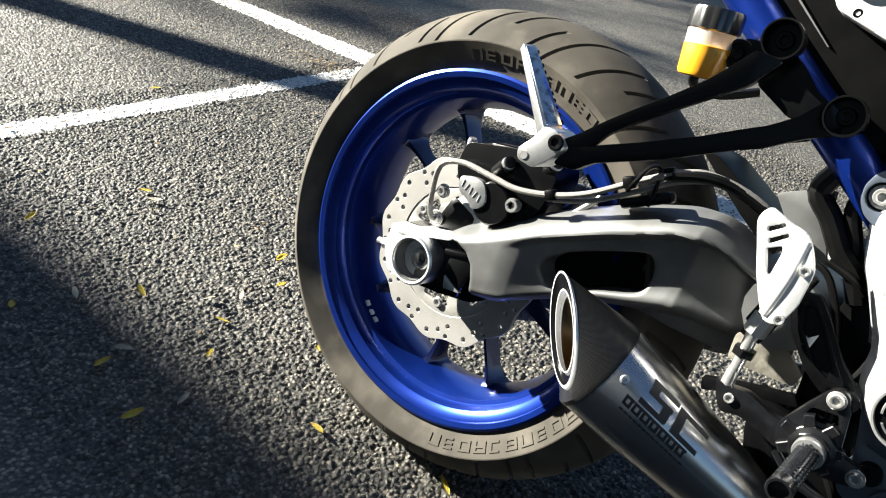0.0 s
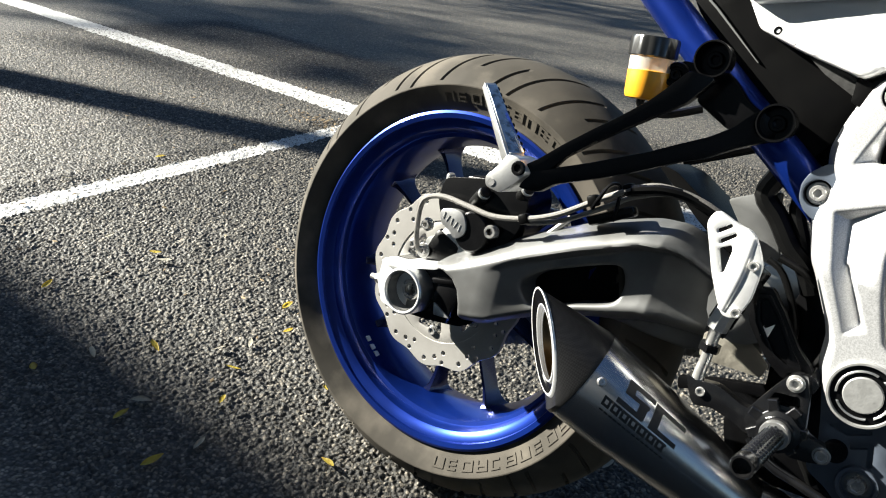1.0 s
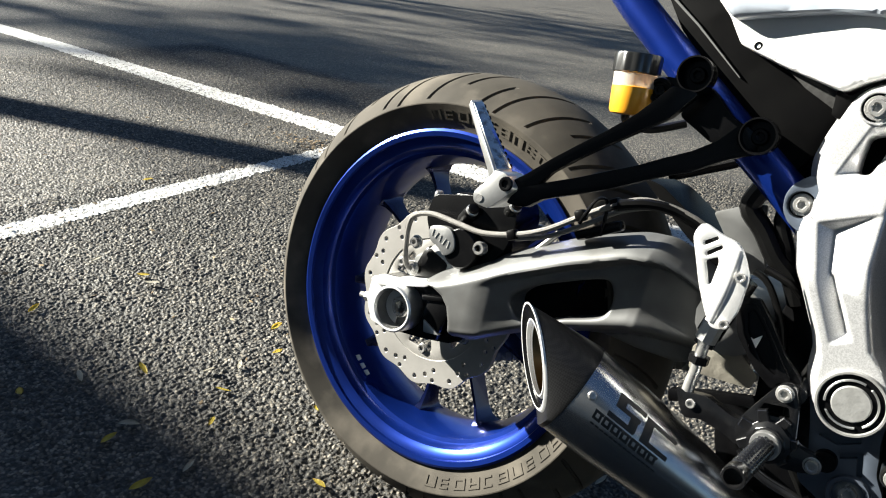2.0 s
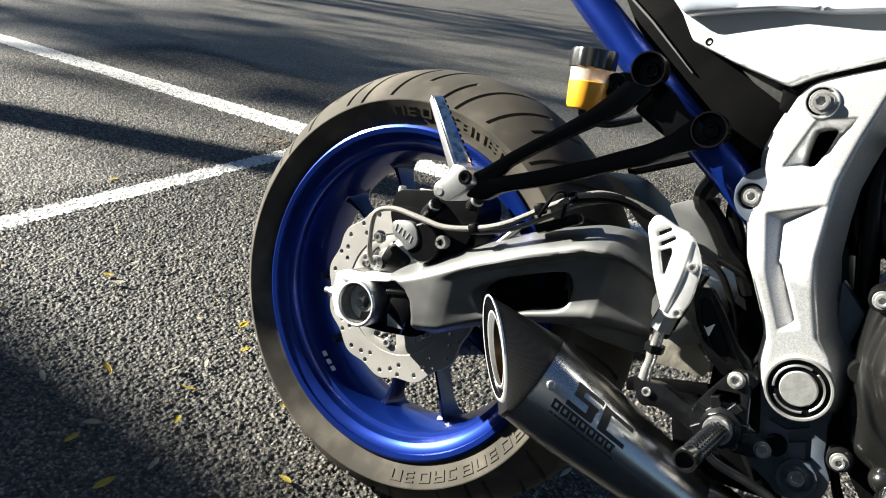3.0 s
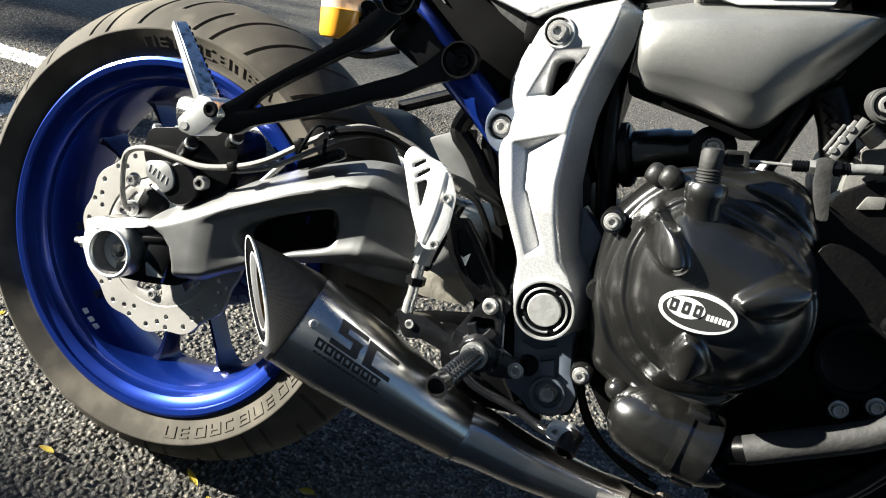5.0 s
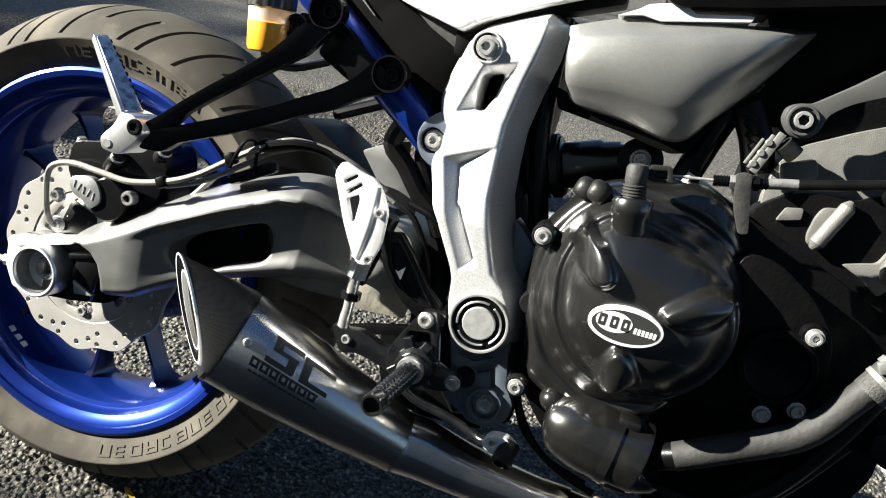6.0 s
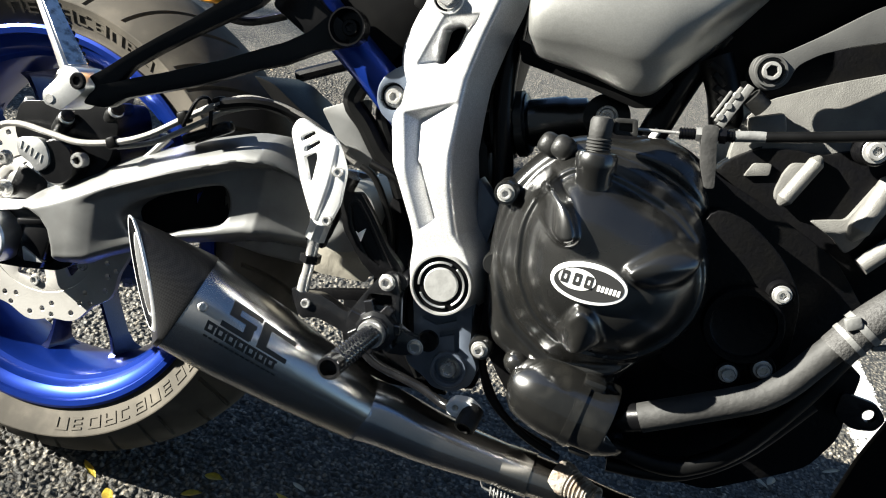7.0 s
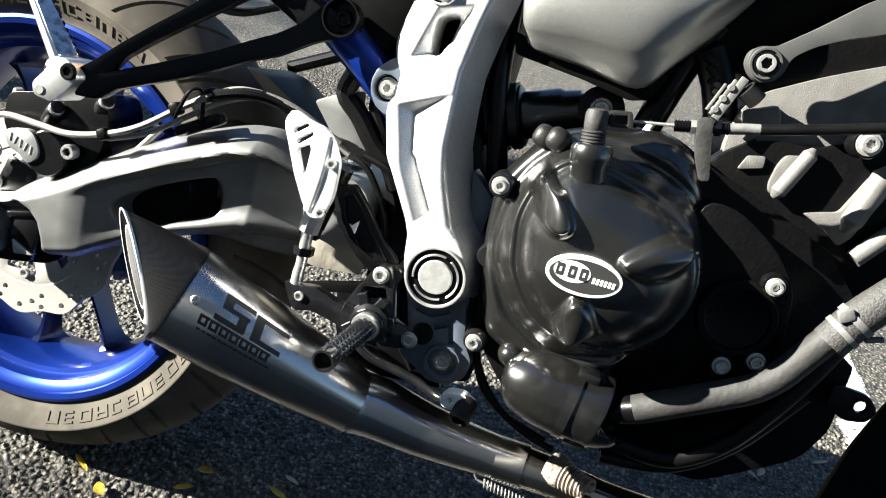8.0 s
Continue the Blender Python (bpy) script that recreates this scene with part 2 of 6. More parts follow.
M_DECAL = material("black_decal", (0.02, 0.02, 0.02), 0.45)
M_DECALG = material("grey_decal", (0.018, 0.018, 0.018), 0.45)
M_DECALW = material("white_decal", (0.82, 0.82, 0.80), 0.45)
M_FLUID = material("brake_fluid", (0.90, 0.36, 0.004), 0.3, color2=(0.95, 0.46, 0.01), scale=30)
M_LEAFY = material("yellow_leaf", (0.62, 0.50, 0.06), 0.55, color2=(0.45, 0.30, 0.04), scale=90, bump=0.001, bump_scale=300)
M_LEAFP = material("pale_leaf", (0.50, 0.47, 0.38), 0.6, color2=(0.36, 0.33, 0.26), scale=90, bump=0.001, bump_scale=300)
M_WALL = material("render_wall", (0.45, 0.43, 0.39), 0.85, color2=(0.38, 0.36, 0.33), scale=6, bump=0.004, bump_scale=60)
M_BARK = material("bark", (0.14, 0.11, 0.08), 0.9, color2=(0.08, 0.065, 0.05), scale=14, bump=0.01, bump_scale=40, stretch=(1, 1, 0.2))
M_FOLIAGE = material("foliage", (0.09, 0.12, 0.03), 0.6, color2=(0.05, 0.08, 0.02), scale=3)

for coated, weight, soft_ in ((M_FLUID, 1.0, 0.42), (M_BLUE, 0.4, 0.12)):
    node = coated.node_tree.nodes["Principled BSDF"]
    node.inputs["Coat Weight"].default_value, node.inputs["Coat Roughness"].default_value = weight, soft_

bottle = bpy.data.materials.new("translucent_bottle")
bottle.use_nodes = True
bp_ = bottle.node_tree.nodes["Principled BSDF"]
bp_.inputs["Base Color"].default_value = (0.90, 0.87, 0.78, 1)
bp_.inputs["Roughness"].default_value = 0.35
bp_.inputs["Transmission Weight"].default_value = 0.6
bp_.inputs["IOR"].default_value = 1.2

# ---------------------------------------------------------------- building helpers
TAU = 2 * math.pi


def finish(bm, name, mat, sharp=35):
    bmesh.ops.recalc_face_normals(bm, faces=bm.faces)
    lim = radians(sharp)
    for f in bm.faces:
        f.smooth = True
    for e in bm.edges:
        if len(e.link_faces) == 2 and e.calc_face_angle(0) > lim:
            e.smooth = False
    me = bpy.data.meshes.new(name)
    bm.to_mesh(me)
    bm.free()
    if mat:
        me.materials.append(mat)
    return me


def part(name, bm, mat, parent, label="", sharp=35):
    """One mesh object under a thing or under a part."""
    ob = new(name, finish(bm, name, mat, sharp))
    ob.parent = parent
    if label:
        tagged(ob, label)
    return ob


def mm(s):
    """'x,z x,z' in millimetres to pairs in metres."""
    return [tuple(float(v) / 1000 for v in w.split(",")) for w in s.split()]


def mm3(s):
    return [Vector([float(v) / 1000 for v in w.split(",")]) for w in s.split()]


def spline(pts, n=6, closed=False):
    """Catmull-Rom through points of any dimension."""
    pts = [Vector(p) for p in pts]
    k = len(pts)
    out = []
    for i in range(k if closed else k - 1):
        if closed:
            a, b, c, d = (pts[(i + j) % k] for j in (-1, 0, 1, 2))
        else:
            a, b, c, d = pts[max(i - 1, 0)], pts[i], pts[i + 1], pts[min(i + 2, k - 1)]
        for s in range(n):
            t = s / n
            out.append(0.5 * (2 * b + (c - a) * t + (2 * a - 5 * b + 4 * c - d) * t * t + (3 * b - 3 * c + d - a) * t ** 3))
    if not closed:
        out.append(pts[-1])
    return out


def rounded(pts, r=0.004, n=3):
    """Polygon with its corners rounded."""
    out = []
    k = len(pts)
    for i in range(k):
        p0, p, p1 = Vector(pts[i - 1]), Vector(pts[i]), Vector(pts[(i + 1) % k])
        a, b = p0 - p, p1 - p
        d = min(r, a.length * 0.45, b.length * 0.45)
        a, b = p + a.normalized() * d, p + b.normalized() * d
        for s in range(n + 1):
            t = s / n
            out.append((1 - t) ** 2 * a + 2 * t * (1 - t) * p + t * t * b)
    return out


def circle2(cx, cz, r, n=16, rz=None, turn=0.0):
    c, s = math.cos(turn), math.sin(turn)
    pts = []
    for i in range(n):
        a = TAU * i / n
        u, v = r * math.cos(a), (rz or r) * math.sin(a)
        pts.append((cx + u * c - v * s, cz + u * s + v * c))
    return pts


def plate(outline, y0, y1, holes=(), bevel=0.001, seg=2, warp=None, bm=None):
    """A flat piece seen from the side: outline in x, z; its near face at y0, its far face at y1; holes go through."""
    b = bmesh.new()
    edges = []
    for loop in (outline, *holes):
        vs = [b.verts.new((p[0], y1, p[1])) for p in loop]
        edges += [b.edges.new((vs[i - 1], vs[i])) for i in range(len(vs))]
    fill = bmesh.ops.triangle_fill(b, use_beauty=True, use_dissolve=False, edges=edges)
    faces = [g for g in fill["geom"] if isinstance(g, bmesh.types.BMFace)]
    res = bmesh.ops.extrude_face_region(b, geom=faces)
    top = [g for g in res["geom"] if isinstance(g, bmesh.types.BMVert)]
    for v in top:
        v.co.y = y0
    bmesh.ops.recalc_face_normals(b, faces=b.faces)
    if bevel:
        tops = set(top)
        rim = [e for e in b.edges if e.verts[0] in tops and e.verts[1] in tops and e.calc_face_angle(0) > 0.8]
        bmesh.ops.bevel(b, geom=rim, offset=bevel, segments=seg, affect="EDGES", profile=0.5, clamp_overlap=True)
    if warp:
        for v in b.verts:
            v.co = warp(v.co.copy())
    return merge(bm, b)


def merge(bm, b):
    """Adds b to bm, or gives b itself."""
    if bm is None:
        return b
    me = bpy.data.meshes.new("tmp")
    b.to_mesh(me)
    b.free()
    bm.from_mesh(me)
    bpy.data.meshes.remove(me)
    return bm


def rings(loops, cap0=True, cap1=True, bm=None, closed=True):
    """Skin over loops of equal count."""
    b = bm or bmesh.new()
    rows = [[b.verts.new(p) for p in lp] for lp in loops]
    n = len(rows[0])
    for r0, r1 in zip(rows, rows[1:]):
        for i in range(n if closed else n - 1):
            j = (i + 1) % n
            b.faces.new((r0[i], r0[j], r1[j], r1[i]))
    if cap0:
        b.faces.new(rows[0][::-1])
    if cap1:
        b.faces.new(rows[-1])
    return b


def axes(d):
    d = Vector(d).normalized()
    u = d.cross(Vector((0, 0, 1))) if abs(d.z) < 0.95 else d.cross(Vector((1, 0, 0)))
    u.normalize()
    return u, d.cross(u).normalized(), d


def lathe(profile, origin, axis, seg=32, bm=None, cap0=True, cap1=True, hexes=()):
    """profile: radius and way along the axis. hexes: rows of the profile whose radius is that of a hexagon."""
    u, v, d = axes(axis)
    o = Vector(origin)
    loops = []
    for k, (r, a) in enumerate(profile):
        lp = []
        for i in range(seg):
            t = TAU * i / seg
            q = r
            if k in hexes:
                q = r * math.cos(math.pi / 6) / math.cos((t % (math.pi / 3)) - math.pi / 6)
            lp.append(o + d * a + (u * math.cos(t) + v * math.sin(t)) * q)
        loops.append(lp)
    return rings(loops, cap0 and profile[0][0] > 1e-6, cap1 and profile[-1][0] > 1e-6, bm)


def tube(pts, r, seg=10, n=6, bm=None, flat=1.0, smooth=True):
    """A round bar or hose along a smooth way; r: one radius or one for each point."""
    pts = [Vector(p) for p in pts]
    rad = list(r) if isinstance(r, (list, tuple)) else [r] * len(pts)
    if smooth:
        four = spline([(*p, q) for p, q in zip(pts, rad)], n)
        pts, rad = [Vector(f[:3]) for f in four], [f[3] for f in four]
    loops = []
    side = None
    for i, p in enumerate(pts):
        d = (pts[min(i + 1, len(pts) - 1)] - pts[max(i - 1, 0)]).normalized()
        if side is None:
            side = axes(d)[0]
        side = (side - d * side.dot(d)).normalized()
        up = d.cross(side)
        loops.append([p + (side * math.cos(TAU * k / seg) * flat + up * math.sin(TAU * k / seg)) * rad[i] for k in range(seg)])
    return rings(loops, bm=bm)


def beam(stations, bm=None, n=5, corner=0.35, seg=5):
    """A hollow-beam shape: stations of (x, y, z, half height, half depth); sections are rounded oblongs square to the way in x, z."""
    st = spline(stations, n)
    loops = []
    for i, s in enumerate(st):
        a, c = st[max(i - 1, 0)], st[min(i + 1, len(st) - 1)]
        d = Vector((c[0] - a[0], 0, c[2] - a[2])).normalized()
        up = Vector((-d.z, 0, d.x))
        h, w = s[3], s[4]
        r = min(h, w) * 2 * corner
        lp = []
        for cx, cy, a0 in ((1, 1, 0), (-1, 1, 90), (-1, -1, 180), (1, -1, 270)):
            for k in range(seg):
                t = radians(a0 + 90 * k / (seg - 1))
                lp.append(Vector(s[:3]) + Vector((0, 1, 0)) * (cx * (w - r) + r * math.cos(t)) + up * (cy * (h - r) + r * math.sin(t)))
        loops.append(lp)
    return rings(loops, bm=bm)


def box(c, s, bevel=0.002, turn=(0, 0, 0), bm=None, seg=2):
    b = bmesh.new()
    bmesh.ops.create_cube(b, size=1)
    for v in b.verts:
        v.co = Vector((v.co.x * s[0], v.co.y * s[1], v.co.z * s[2]))
    if bevel:
        bmesh.ops.bevel(b, geom=b.edges[:], offset=bevel, segments=seg, affect="EDGES", profile=0.5, clamp_overlap=True)
    b.transform(pose(*c, *turn))
    return merge(bm, b)


def blob(c, s, turn=(0, 0, 0), power=2.5, bm=None, nu=20, nv=12):
    """A rounded cushion (superellipsoid) with half sizes s."""
    def f(v, e):
        return math.copysign(abs(v) ** (2 / e), v)
    m = pose(*c, *turn)
    loops = []
    for j in range(1, nv):
        ph = -math.pi / 2 + math.pi * j / nv
        loops.append([m @ Vector((s[0] * f(math.cos(ph), power) * f(math.cos(TAU * i / nu), power),
                                  s[1] * f(math.cos(ph), power) * f(math.sin(TAU * i / nu), power),
                                  s[2] * f(math.sin(ph), power))) for i in range(nu)])
    return rings(loops, bm=bm)


def smoothstep(a, b, v):
    t = np.clip((v - a) / (b - a), 0.0, 1.0)
    return t * t * (3 - 2 * t)


def way_off(P, loops):
    """Distance of points from the nearest edge of closed loops, the outward way there, and whether they lie inside."""
    best = np.full(len(P), 9e9)
    way = np.zeros((len(P), 2))
    inside = np.zeros(len(P), dtype=bool)
    for k, lp in enumerate(loops):
        nxt = np.roll(lp, -1, 0)
        area = np.sum(lp[:, 0] * nxt[:, 1] - nxt[:, 0] * lp[:, 1])
        sgn = (1 if area > 0 else -1) * (1 if k == 0 else -1)
        for a, b in zip(lp, nxt):
            e = b - a
            ln = max(float(e @ e), 1e-14)
            t = np.clip(((P - a) @ e) / ln, 0, 1)
            d = np.hypot(*(P - (a + t[:, None] * e)).T)
            near = d < best
            best[near] = d[near]
            way[near] = np.array((e[1], -e[0])) * sgn / math.sqrt(ln)
            cross = (a[1] > P[:, 1]) != (b[1] > P[:, 1])
            with np.errstate(divide="ignore", invalid="ignore"):
                xi = a[0] + (P[:, 1] - a[1]) * e[0] / e[1]
            inside ^= cross & (P[:, 0] < xi)
    return best, way, inside


def relief(outline, holes, fy, back, step=0.002, edge=0.003, draft=0.0, bm=None, flow=None):
    """A cast piece seen from the side: its near face stands at y = fy(x, z), rounded along outline and holes; its walls run back to y = back(x, z)."""
    loops = []
    for lp in (outline, *holes):
        lp = [np.array(p[:2], dtype=float) for p in lp]
        out = []
        for a, b in zip(lp, lp[1:] + lp[:1]):
            n = max(1, int(np.hypot(*(b - a)) / step))
            out += [a + (b - a) * i / n for i in range(n)]
        loops.append(np.array(out))
    rim = np.concatenate(loops)
    edges, k = [], 0
    for lp in loops:
        n = len(lp)
        edges += [(k + i, k + (i + 1) % n) for i in range(n)]
        k += n
    _, way, _ = way_off(rim, loops)
    lo, hi = rim.min(0), rim.max(0)
    gx, gz = np.meshgrid(np.arange(lo[0], hi[0], step), np.arange(lo[1], hi[1], step), indexing="ij")
    gx = gx + (np.arange(gx.shape[1]) % 2)[None, :] * step * 0.5
    if flow:
        gz = gz - hi[1] + flow(gx)
        gx, gz = np.concatenate([gx, gx], 1), np.concatenate([gz, gz - (hi[1] - lo[1]) - step * 0.5], 1)
    cand = np.concatenate([rim - way * edge * f for f in (0.14, 0.5)] + [np.stack([gx.ravel(), gz.ravel()], -1)])
    d, _, ins = way_off(cand, loops)
    n0 = 2 * len(rim)
    need = np.concatenate([np.full(len(rim), edge * 0.12), np.full(len(rim), edge * 0.44), np.full(len(cand) - n0, edge * 0.75)])
    P = np.concatenate([rim, cand[ins & (d > need)]])
    co, _, tris, *_ = delaunay_2d_cdt([Vector(p) for p in P], edges, [], 0, 1e-7)
    P = np.array([tuple(c) for c in co])
    mid = np.array([(P[t[0]] + P[t[1]] + P[t[2]]) / 3 for t in tris])
    keep = way_off(mid, loops)[2]
    d, way, _ = way_off(P, loops)
    q = np.clip(edge - d, 0, edge)
    Y = fy(P[:, 0], P[:, 1]) + edge - np.sqrt(np.maximum(edge ** 2 - q ** 2, 0))
    b = bm or bmesh.new()
    vs = [b.verts.new((p[0], y, p[1])) for p, y in zip(P, Y)]
    faces = [b.faces.new([vs[i] for i in t]) for t, ok in zip(tris, keep) if ok]
    index = {v: i for i, v in enumerate(vs)}
    outer = way_off(P, loops[:1])[0] < 1e-5
    rear = {}
    B = back(P[:, 0], P[:, 1])
    for e in {e for f in faces for e in f.edges if len(e.link_faces) == 1}:
        pair = []
        for v in e.verts:
            if v not in rear:
                i = index[v]
                k = draft if outer[i] else 0.0
                rear[v] = b.verts.new((P[i][0] + way[i][0] * k, B[i], P[i][1] + way[i][1] * k))
            pair.append(rear[v])
        b.faces.new((e.verts[0], e.verts[1], pair[1], pair[0]))
    for v in [v for v in vs if not v.link_faces]:
        b.verts.remove(v)
    return b


def pocket(P, sides):
    """Depth of a hollow bounded by lines (x0, z0, x1, z1, slope), its inside to the left of each line."""
    x, z = P
    d = np.full(x.shape, 9.0)
    for x0, z0, x1, z1, slope in sides:
        ln = math.hypot(x1 - x0, z1 - z0)
        d = np.minimum(d, ((x1 - x0) * (z - z0) - (z1 - z0) * (x - x0)) / ln * slope)
    return np.maximum(d, 0)


def bolt(parent, at, r=0.008, h=0.006, axis=(0, -1, 0), mat=None, washer=0.0, name="bolt", label=""):
    """A socket-head bolt whose head starts at `at`; washer: radius of the flange under it."""
    prof = [(r, 0.0), (r, h * 0.75), (r * 0.88, h), (r * 0.62, h), (r * 0.56, h * 0.95), (r * 0.54, h * 0.35)]
    b = lathe(prof, at, axis, 24, hexes=(3, 4, 5), cap0=False)
    if washer:
        lathe([(washer, 0.0), (washer, h * 0.18), (washer * 0.95, h * 0.25), (r * 0.9, h * 0.25)], at, axis, 24, b, cap0=False, cap1=False)
    return part(name, b, mat or M_STEEL, parent, label)

# ---------------------------------------------------------------- ground


def cell_height(x, y, size, seed):
    """Height 0 to 1 of rounded chips in a jittered grid, and a tone for each chip."""
    rng = np.random.default_rng(seed)
    jit = rng.random((256, 256, 3))
    gx, gy = np.floor(x / size).astype(int), np.floor(y / size).astype(int)
    best = np.full(x.shape, 9.0)
    lift = np.zeros(x.shape)
    for dx in (-1, 0, 1):
        for dy in (-1, 0, 1):
            cx, cy = gx + dx, gy + dy
            j = jit[cx % 256, cy % 256]
            d = np.hypot((cx + j[..., 0]) * size - x, (cy + j[..., 1]) * size - y) / size
            near = d < best
            best = np.where(near, d, best)
            lift = np.where(near, j[..., 2], lift)
    return np.clip(1 - best * 1.15, 0, 1) ** 0.7 * (0.45 + 0.55 * lift)


def span(core, far, grow=1.25):
    """Grid lines: the even core, then ever wider out to far."""
    core = list(core)
    s, left = core[1] - core[0], [core[0]]
    t = core[-1] - core[-2]
    while core[-1] < far:
        t *= grow
        core.append(core[-1] + t)
    while left[-1] > -far:
        s *= grow
        left.append(left[-1] - s)
    return np.array(left[:0:-1] + core)


def ground_height(X, Y):
    """Coarse chips where the camera passes near, fading to an even sheet."""
    h = 0.0080 * cell_height(X, Y, 0.0066, 3) + 0.0024 * cell_height(X, Y, 0.027, 5)
    fade = np.clip(np.minimum(np.minimum(X + 3.40, 1.30 - X), np.minimum(Y + 0.52, 2.20 - Y)) / 0.12, 0, 1)
    return (h - 0.0058) * fade - 0.0012


def build_ground():
    xs = span(np.concatenate([np.arange(-3.40, -1.45, 0.0060), np.arange(-1.45, 1.30, 0.0025)]), 160)
    ys = span(np.concatenate([np.arange(-0.52, 0.55, 0.0025), np.arange(0.55, 2.20, 0.0055)]), 160)
    X, Y = np.meshgrid(xs, ys, indexing="ij")
    Z = ground_height(X, Y)
    nx, ny = X.shape
    co = np.stack([X, Y, Z], -1).reshape(-1, 3)
    i = np.arange(nx * ny).reshape(nx, ny)
    quads = np.stack([i[:-1, :-1], i[1:, :-1], i[1:, 1:], i[:-1, 1:]], -1).reshape(-1, 4)
    me = bpy.data.meshes.new("ground")
    me.vertices.add(len(co))
    me.vertices.foreach_set("co", co.ravel())
    me.loops.add(quads.size)
    me.loops.foreach_set("vertex_index", quads.ravel().astype(np.int32))
    me.polygons.add(len(quads))
    me.polygons.foreach_set("loop_start", np.arange(0, quads.size, 4, dtype=np.int32))
    me.update(calc_edges=True)
    me.polygons.foreach_set("use_smooth", np.ones(len(quads), dtype=bool))
    me.materials.append(M_ASPHALT)
    tagged(new("ground", me), "coarse grey asphalt of a car park", "asphalt", kind="structure")


build_ground()


def road_line(x0, y0, x1, y1, width, seed, label):
    """A painted line that clings to the chips, with crumbled edges and bare pits."""
    rng = np.random.default_rng(seed)
    a, b = np.array((x0, y0)), np.array((x1, y1))
    ln = float(np.hypot(*(b - a)))
    d = (b - a) / ln
    side = np.array((-d[1], d[0]))
    fine = 0.004 if ln < 4 else 0.006
    n, m = int(ln / fine), int(width / 0.0045)
    u, v = np.meshgrid(np.linspace(0, ln, n + 1), np.linspace(-width / 2, width / 2, m + 1), indexing="ij")
    X, Y = a[0] + d[0] * u + side[0] * v, a[1] + d[1] * u + side[1] * v
    G = ground_height(X, Y)
    Z = G + 0.0011
    soft = np.convolve(rng.normal(0, 1, n + 9), np.ones(9) / 9, "valid")[: n + 1] * 0.010
    low = (G < np.quantile(G, 0.08)) & (cell_height(X, Y, 0.055, seed + 20) < 0.30)
    gone = low | (np.abs(v) > width / 2 - 0.002 - np.abs(soft)[:, None] - 0.006 * rng.random(v.shape))
    i = np.arange((n + 1) * (m + 1)).reshape(n + 1, m + 1)
    keep = ~(gone[:-1, :-1] & gone[1:, 1:])
    quads = np.stack([i[:-1, :-1], i[1:, :-1], i[1:, 1:], i[:-1, 1:]], -1)[keep]
    me = bpy.data.meshes.new("road_line")
    me.from_pydata(np.stack([X, Y, Z], -1).reshape(-1, 3).tolist(), [], quads.tolist())
    me.polygons.foreach_set("use_smooth", np.ones(len(me.polygons), dtype=bool))
    me.materials.append(M_LINE)
    return tagged(new("road_line", me), label, "line", "bay markings", "structure")


road_line(-1.250, -1.6, -1.350, 1.27, 0.092, 1, "worn white painted parking bay line")
road_line(1.25, -1.6, 1.25, 1.25, 0.095, 2, "worn white painted parking bay line")
road_line(-6.5, 1.23, 4.5, 1.50, 0.150, 4, "worn white line across the bay ends")

# walls and trees added out of view: they shade the asphalt and dull reflections
wall = bmesh.new()
box((0, 0, 4.46), (30.0, 0.30, 8.92), 0.01, bm=wall)
box((0, 0, 8.96), (30.06, 0.36, 0.08), 0.012, bm=wall)
shade_wall = new("shade_wall", finish(wall, "shade_wall", M_WALL))
# set so that its top edge casts the near shadow line
shade_wall.matrix_world = pose(-8.2, -5.693, 0, 0, 0, 0.5)
tagged(shade_wall, "unseen tall wall with a coping, added to cast the near shade", "wall", kind="structure")

# low wall added behind the camera so glossy black parts reflect something dark
front = bmesh.new()
box((0, 0, 0.8), (26.0, 0.3, 1.6), 0.01, bm=front)
box((0, 0, 1.64), (26.1, 0.4, 0.08), 0.012, bm=front)
reflected_wall = new("reflected_wall", finish(front, "reflected_wall", M_WALL))
reflected_wall.matrix_world = pose(8.0, -7.5, 0)
tagged(reflected_wall, "unseen low wall with a coping, added to darken reflections", "wall", kind="structure")


def tree(at, height, radius, crown, count, seed, label, lean=0.03):
    """A tapered trunk with limbs and a crown of many small leaves."""
    rnd = random.Random(seed)
    base = new("tree")
    base.location = at
    tagged(base, label, "tree", "trees beside the car park")
    b = bmesh.new()
    tube([(0, 0, -0.1), (0.02, lean * height * 0.4, height * 0.4), (-0.04, lean * height * 0.75, height * 0.75), (0.0, lean * height, height * 1.02)], [radius * 1.25, radius, radius * 0.75, radius * 0.3], 14, 6, b)
    tips = []
    for k in range(9):
        a = rnd.uniform(0, TAU)
        z0 = height * rnd.uniform(0.6, 0.95)
        tip = Vector((math.cos(a) * crown * rnd.uniform(0.4, 0.9), math.sin(a) * crown * rnd.uniform(0.4, 0.9), height + crown * rnd.uniform(-0.2, 0.7)))
        tube([(0, lean * z0, z0), tip * 0.5 + Vector((0, 0, z0 * 0.5 + 0.1)), tip], [radius * 0.4, radius * 0.25, radius * 0.08], 8, 4, b)
        tips.append(tip)
    part("trunk", b, M_BARK, base)
    b = bmesh.new()
    for k in range(count):
        tip = rnd.choice(tips)
        c = tip + Vector((rnd.gauss(0, 1), rnd.gauss(0, 1), rnd.gauss(0, 0.7))) * crown * 0.26
        u = Vector((rnd.uniform(-1, 1), rnd.uniform(-1, 1), rnd.uniform(-1, 1))).normalized()
        v = u.orthogonal().normalized()
        q = rnd.uniform(0.09, 0.19)
        b.faces.new([b.verts.new(c + p) for p in (-u * q, v * q * 0.45, u * q, -v * q * 0.45)])
    part("crown", b, M_FOLIAGE, base, "loose crown of small leaves")


# unseen trees, placed and thinned for the shade they throw on the asphalt
tree((-9.5, -2.0, 0), 9.5, 0.12, 1.0, 900, 3, "unseen slim tree, added for its trunk's band of shade", 0.125)
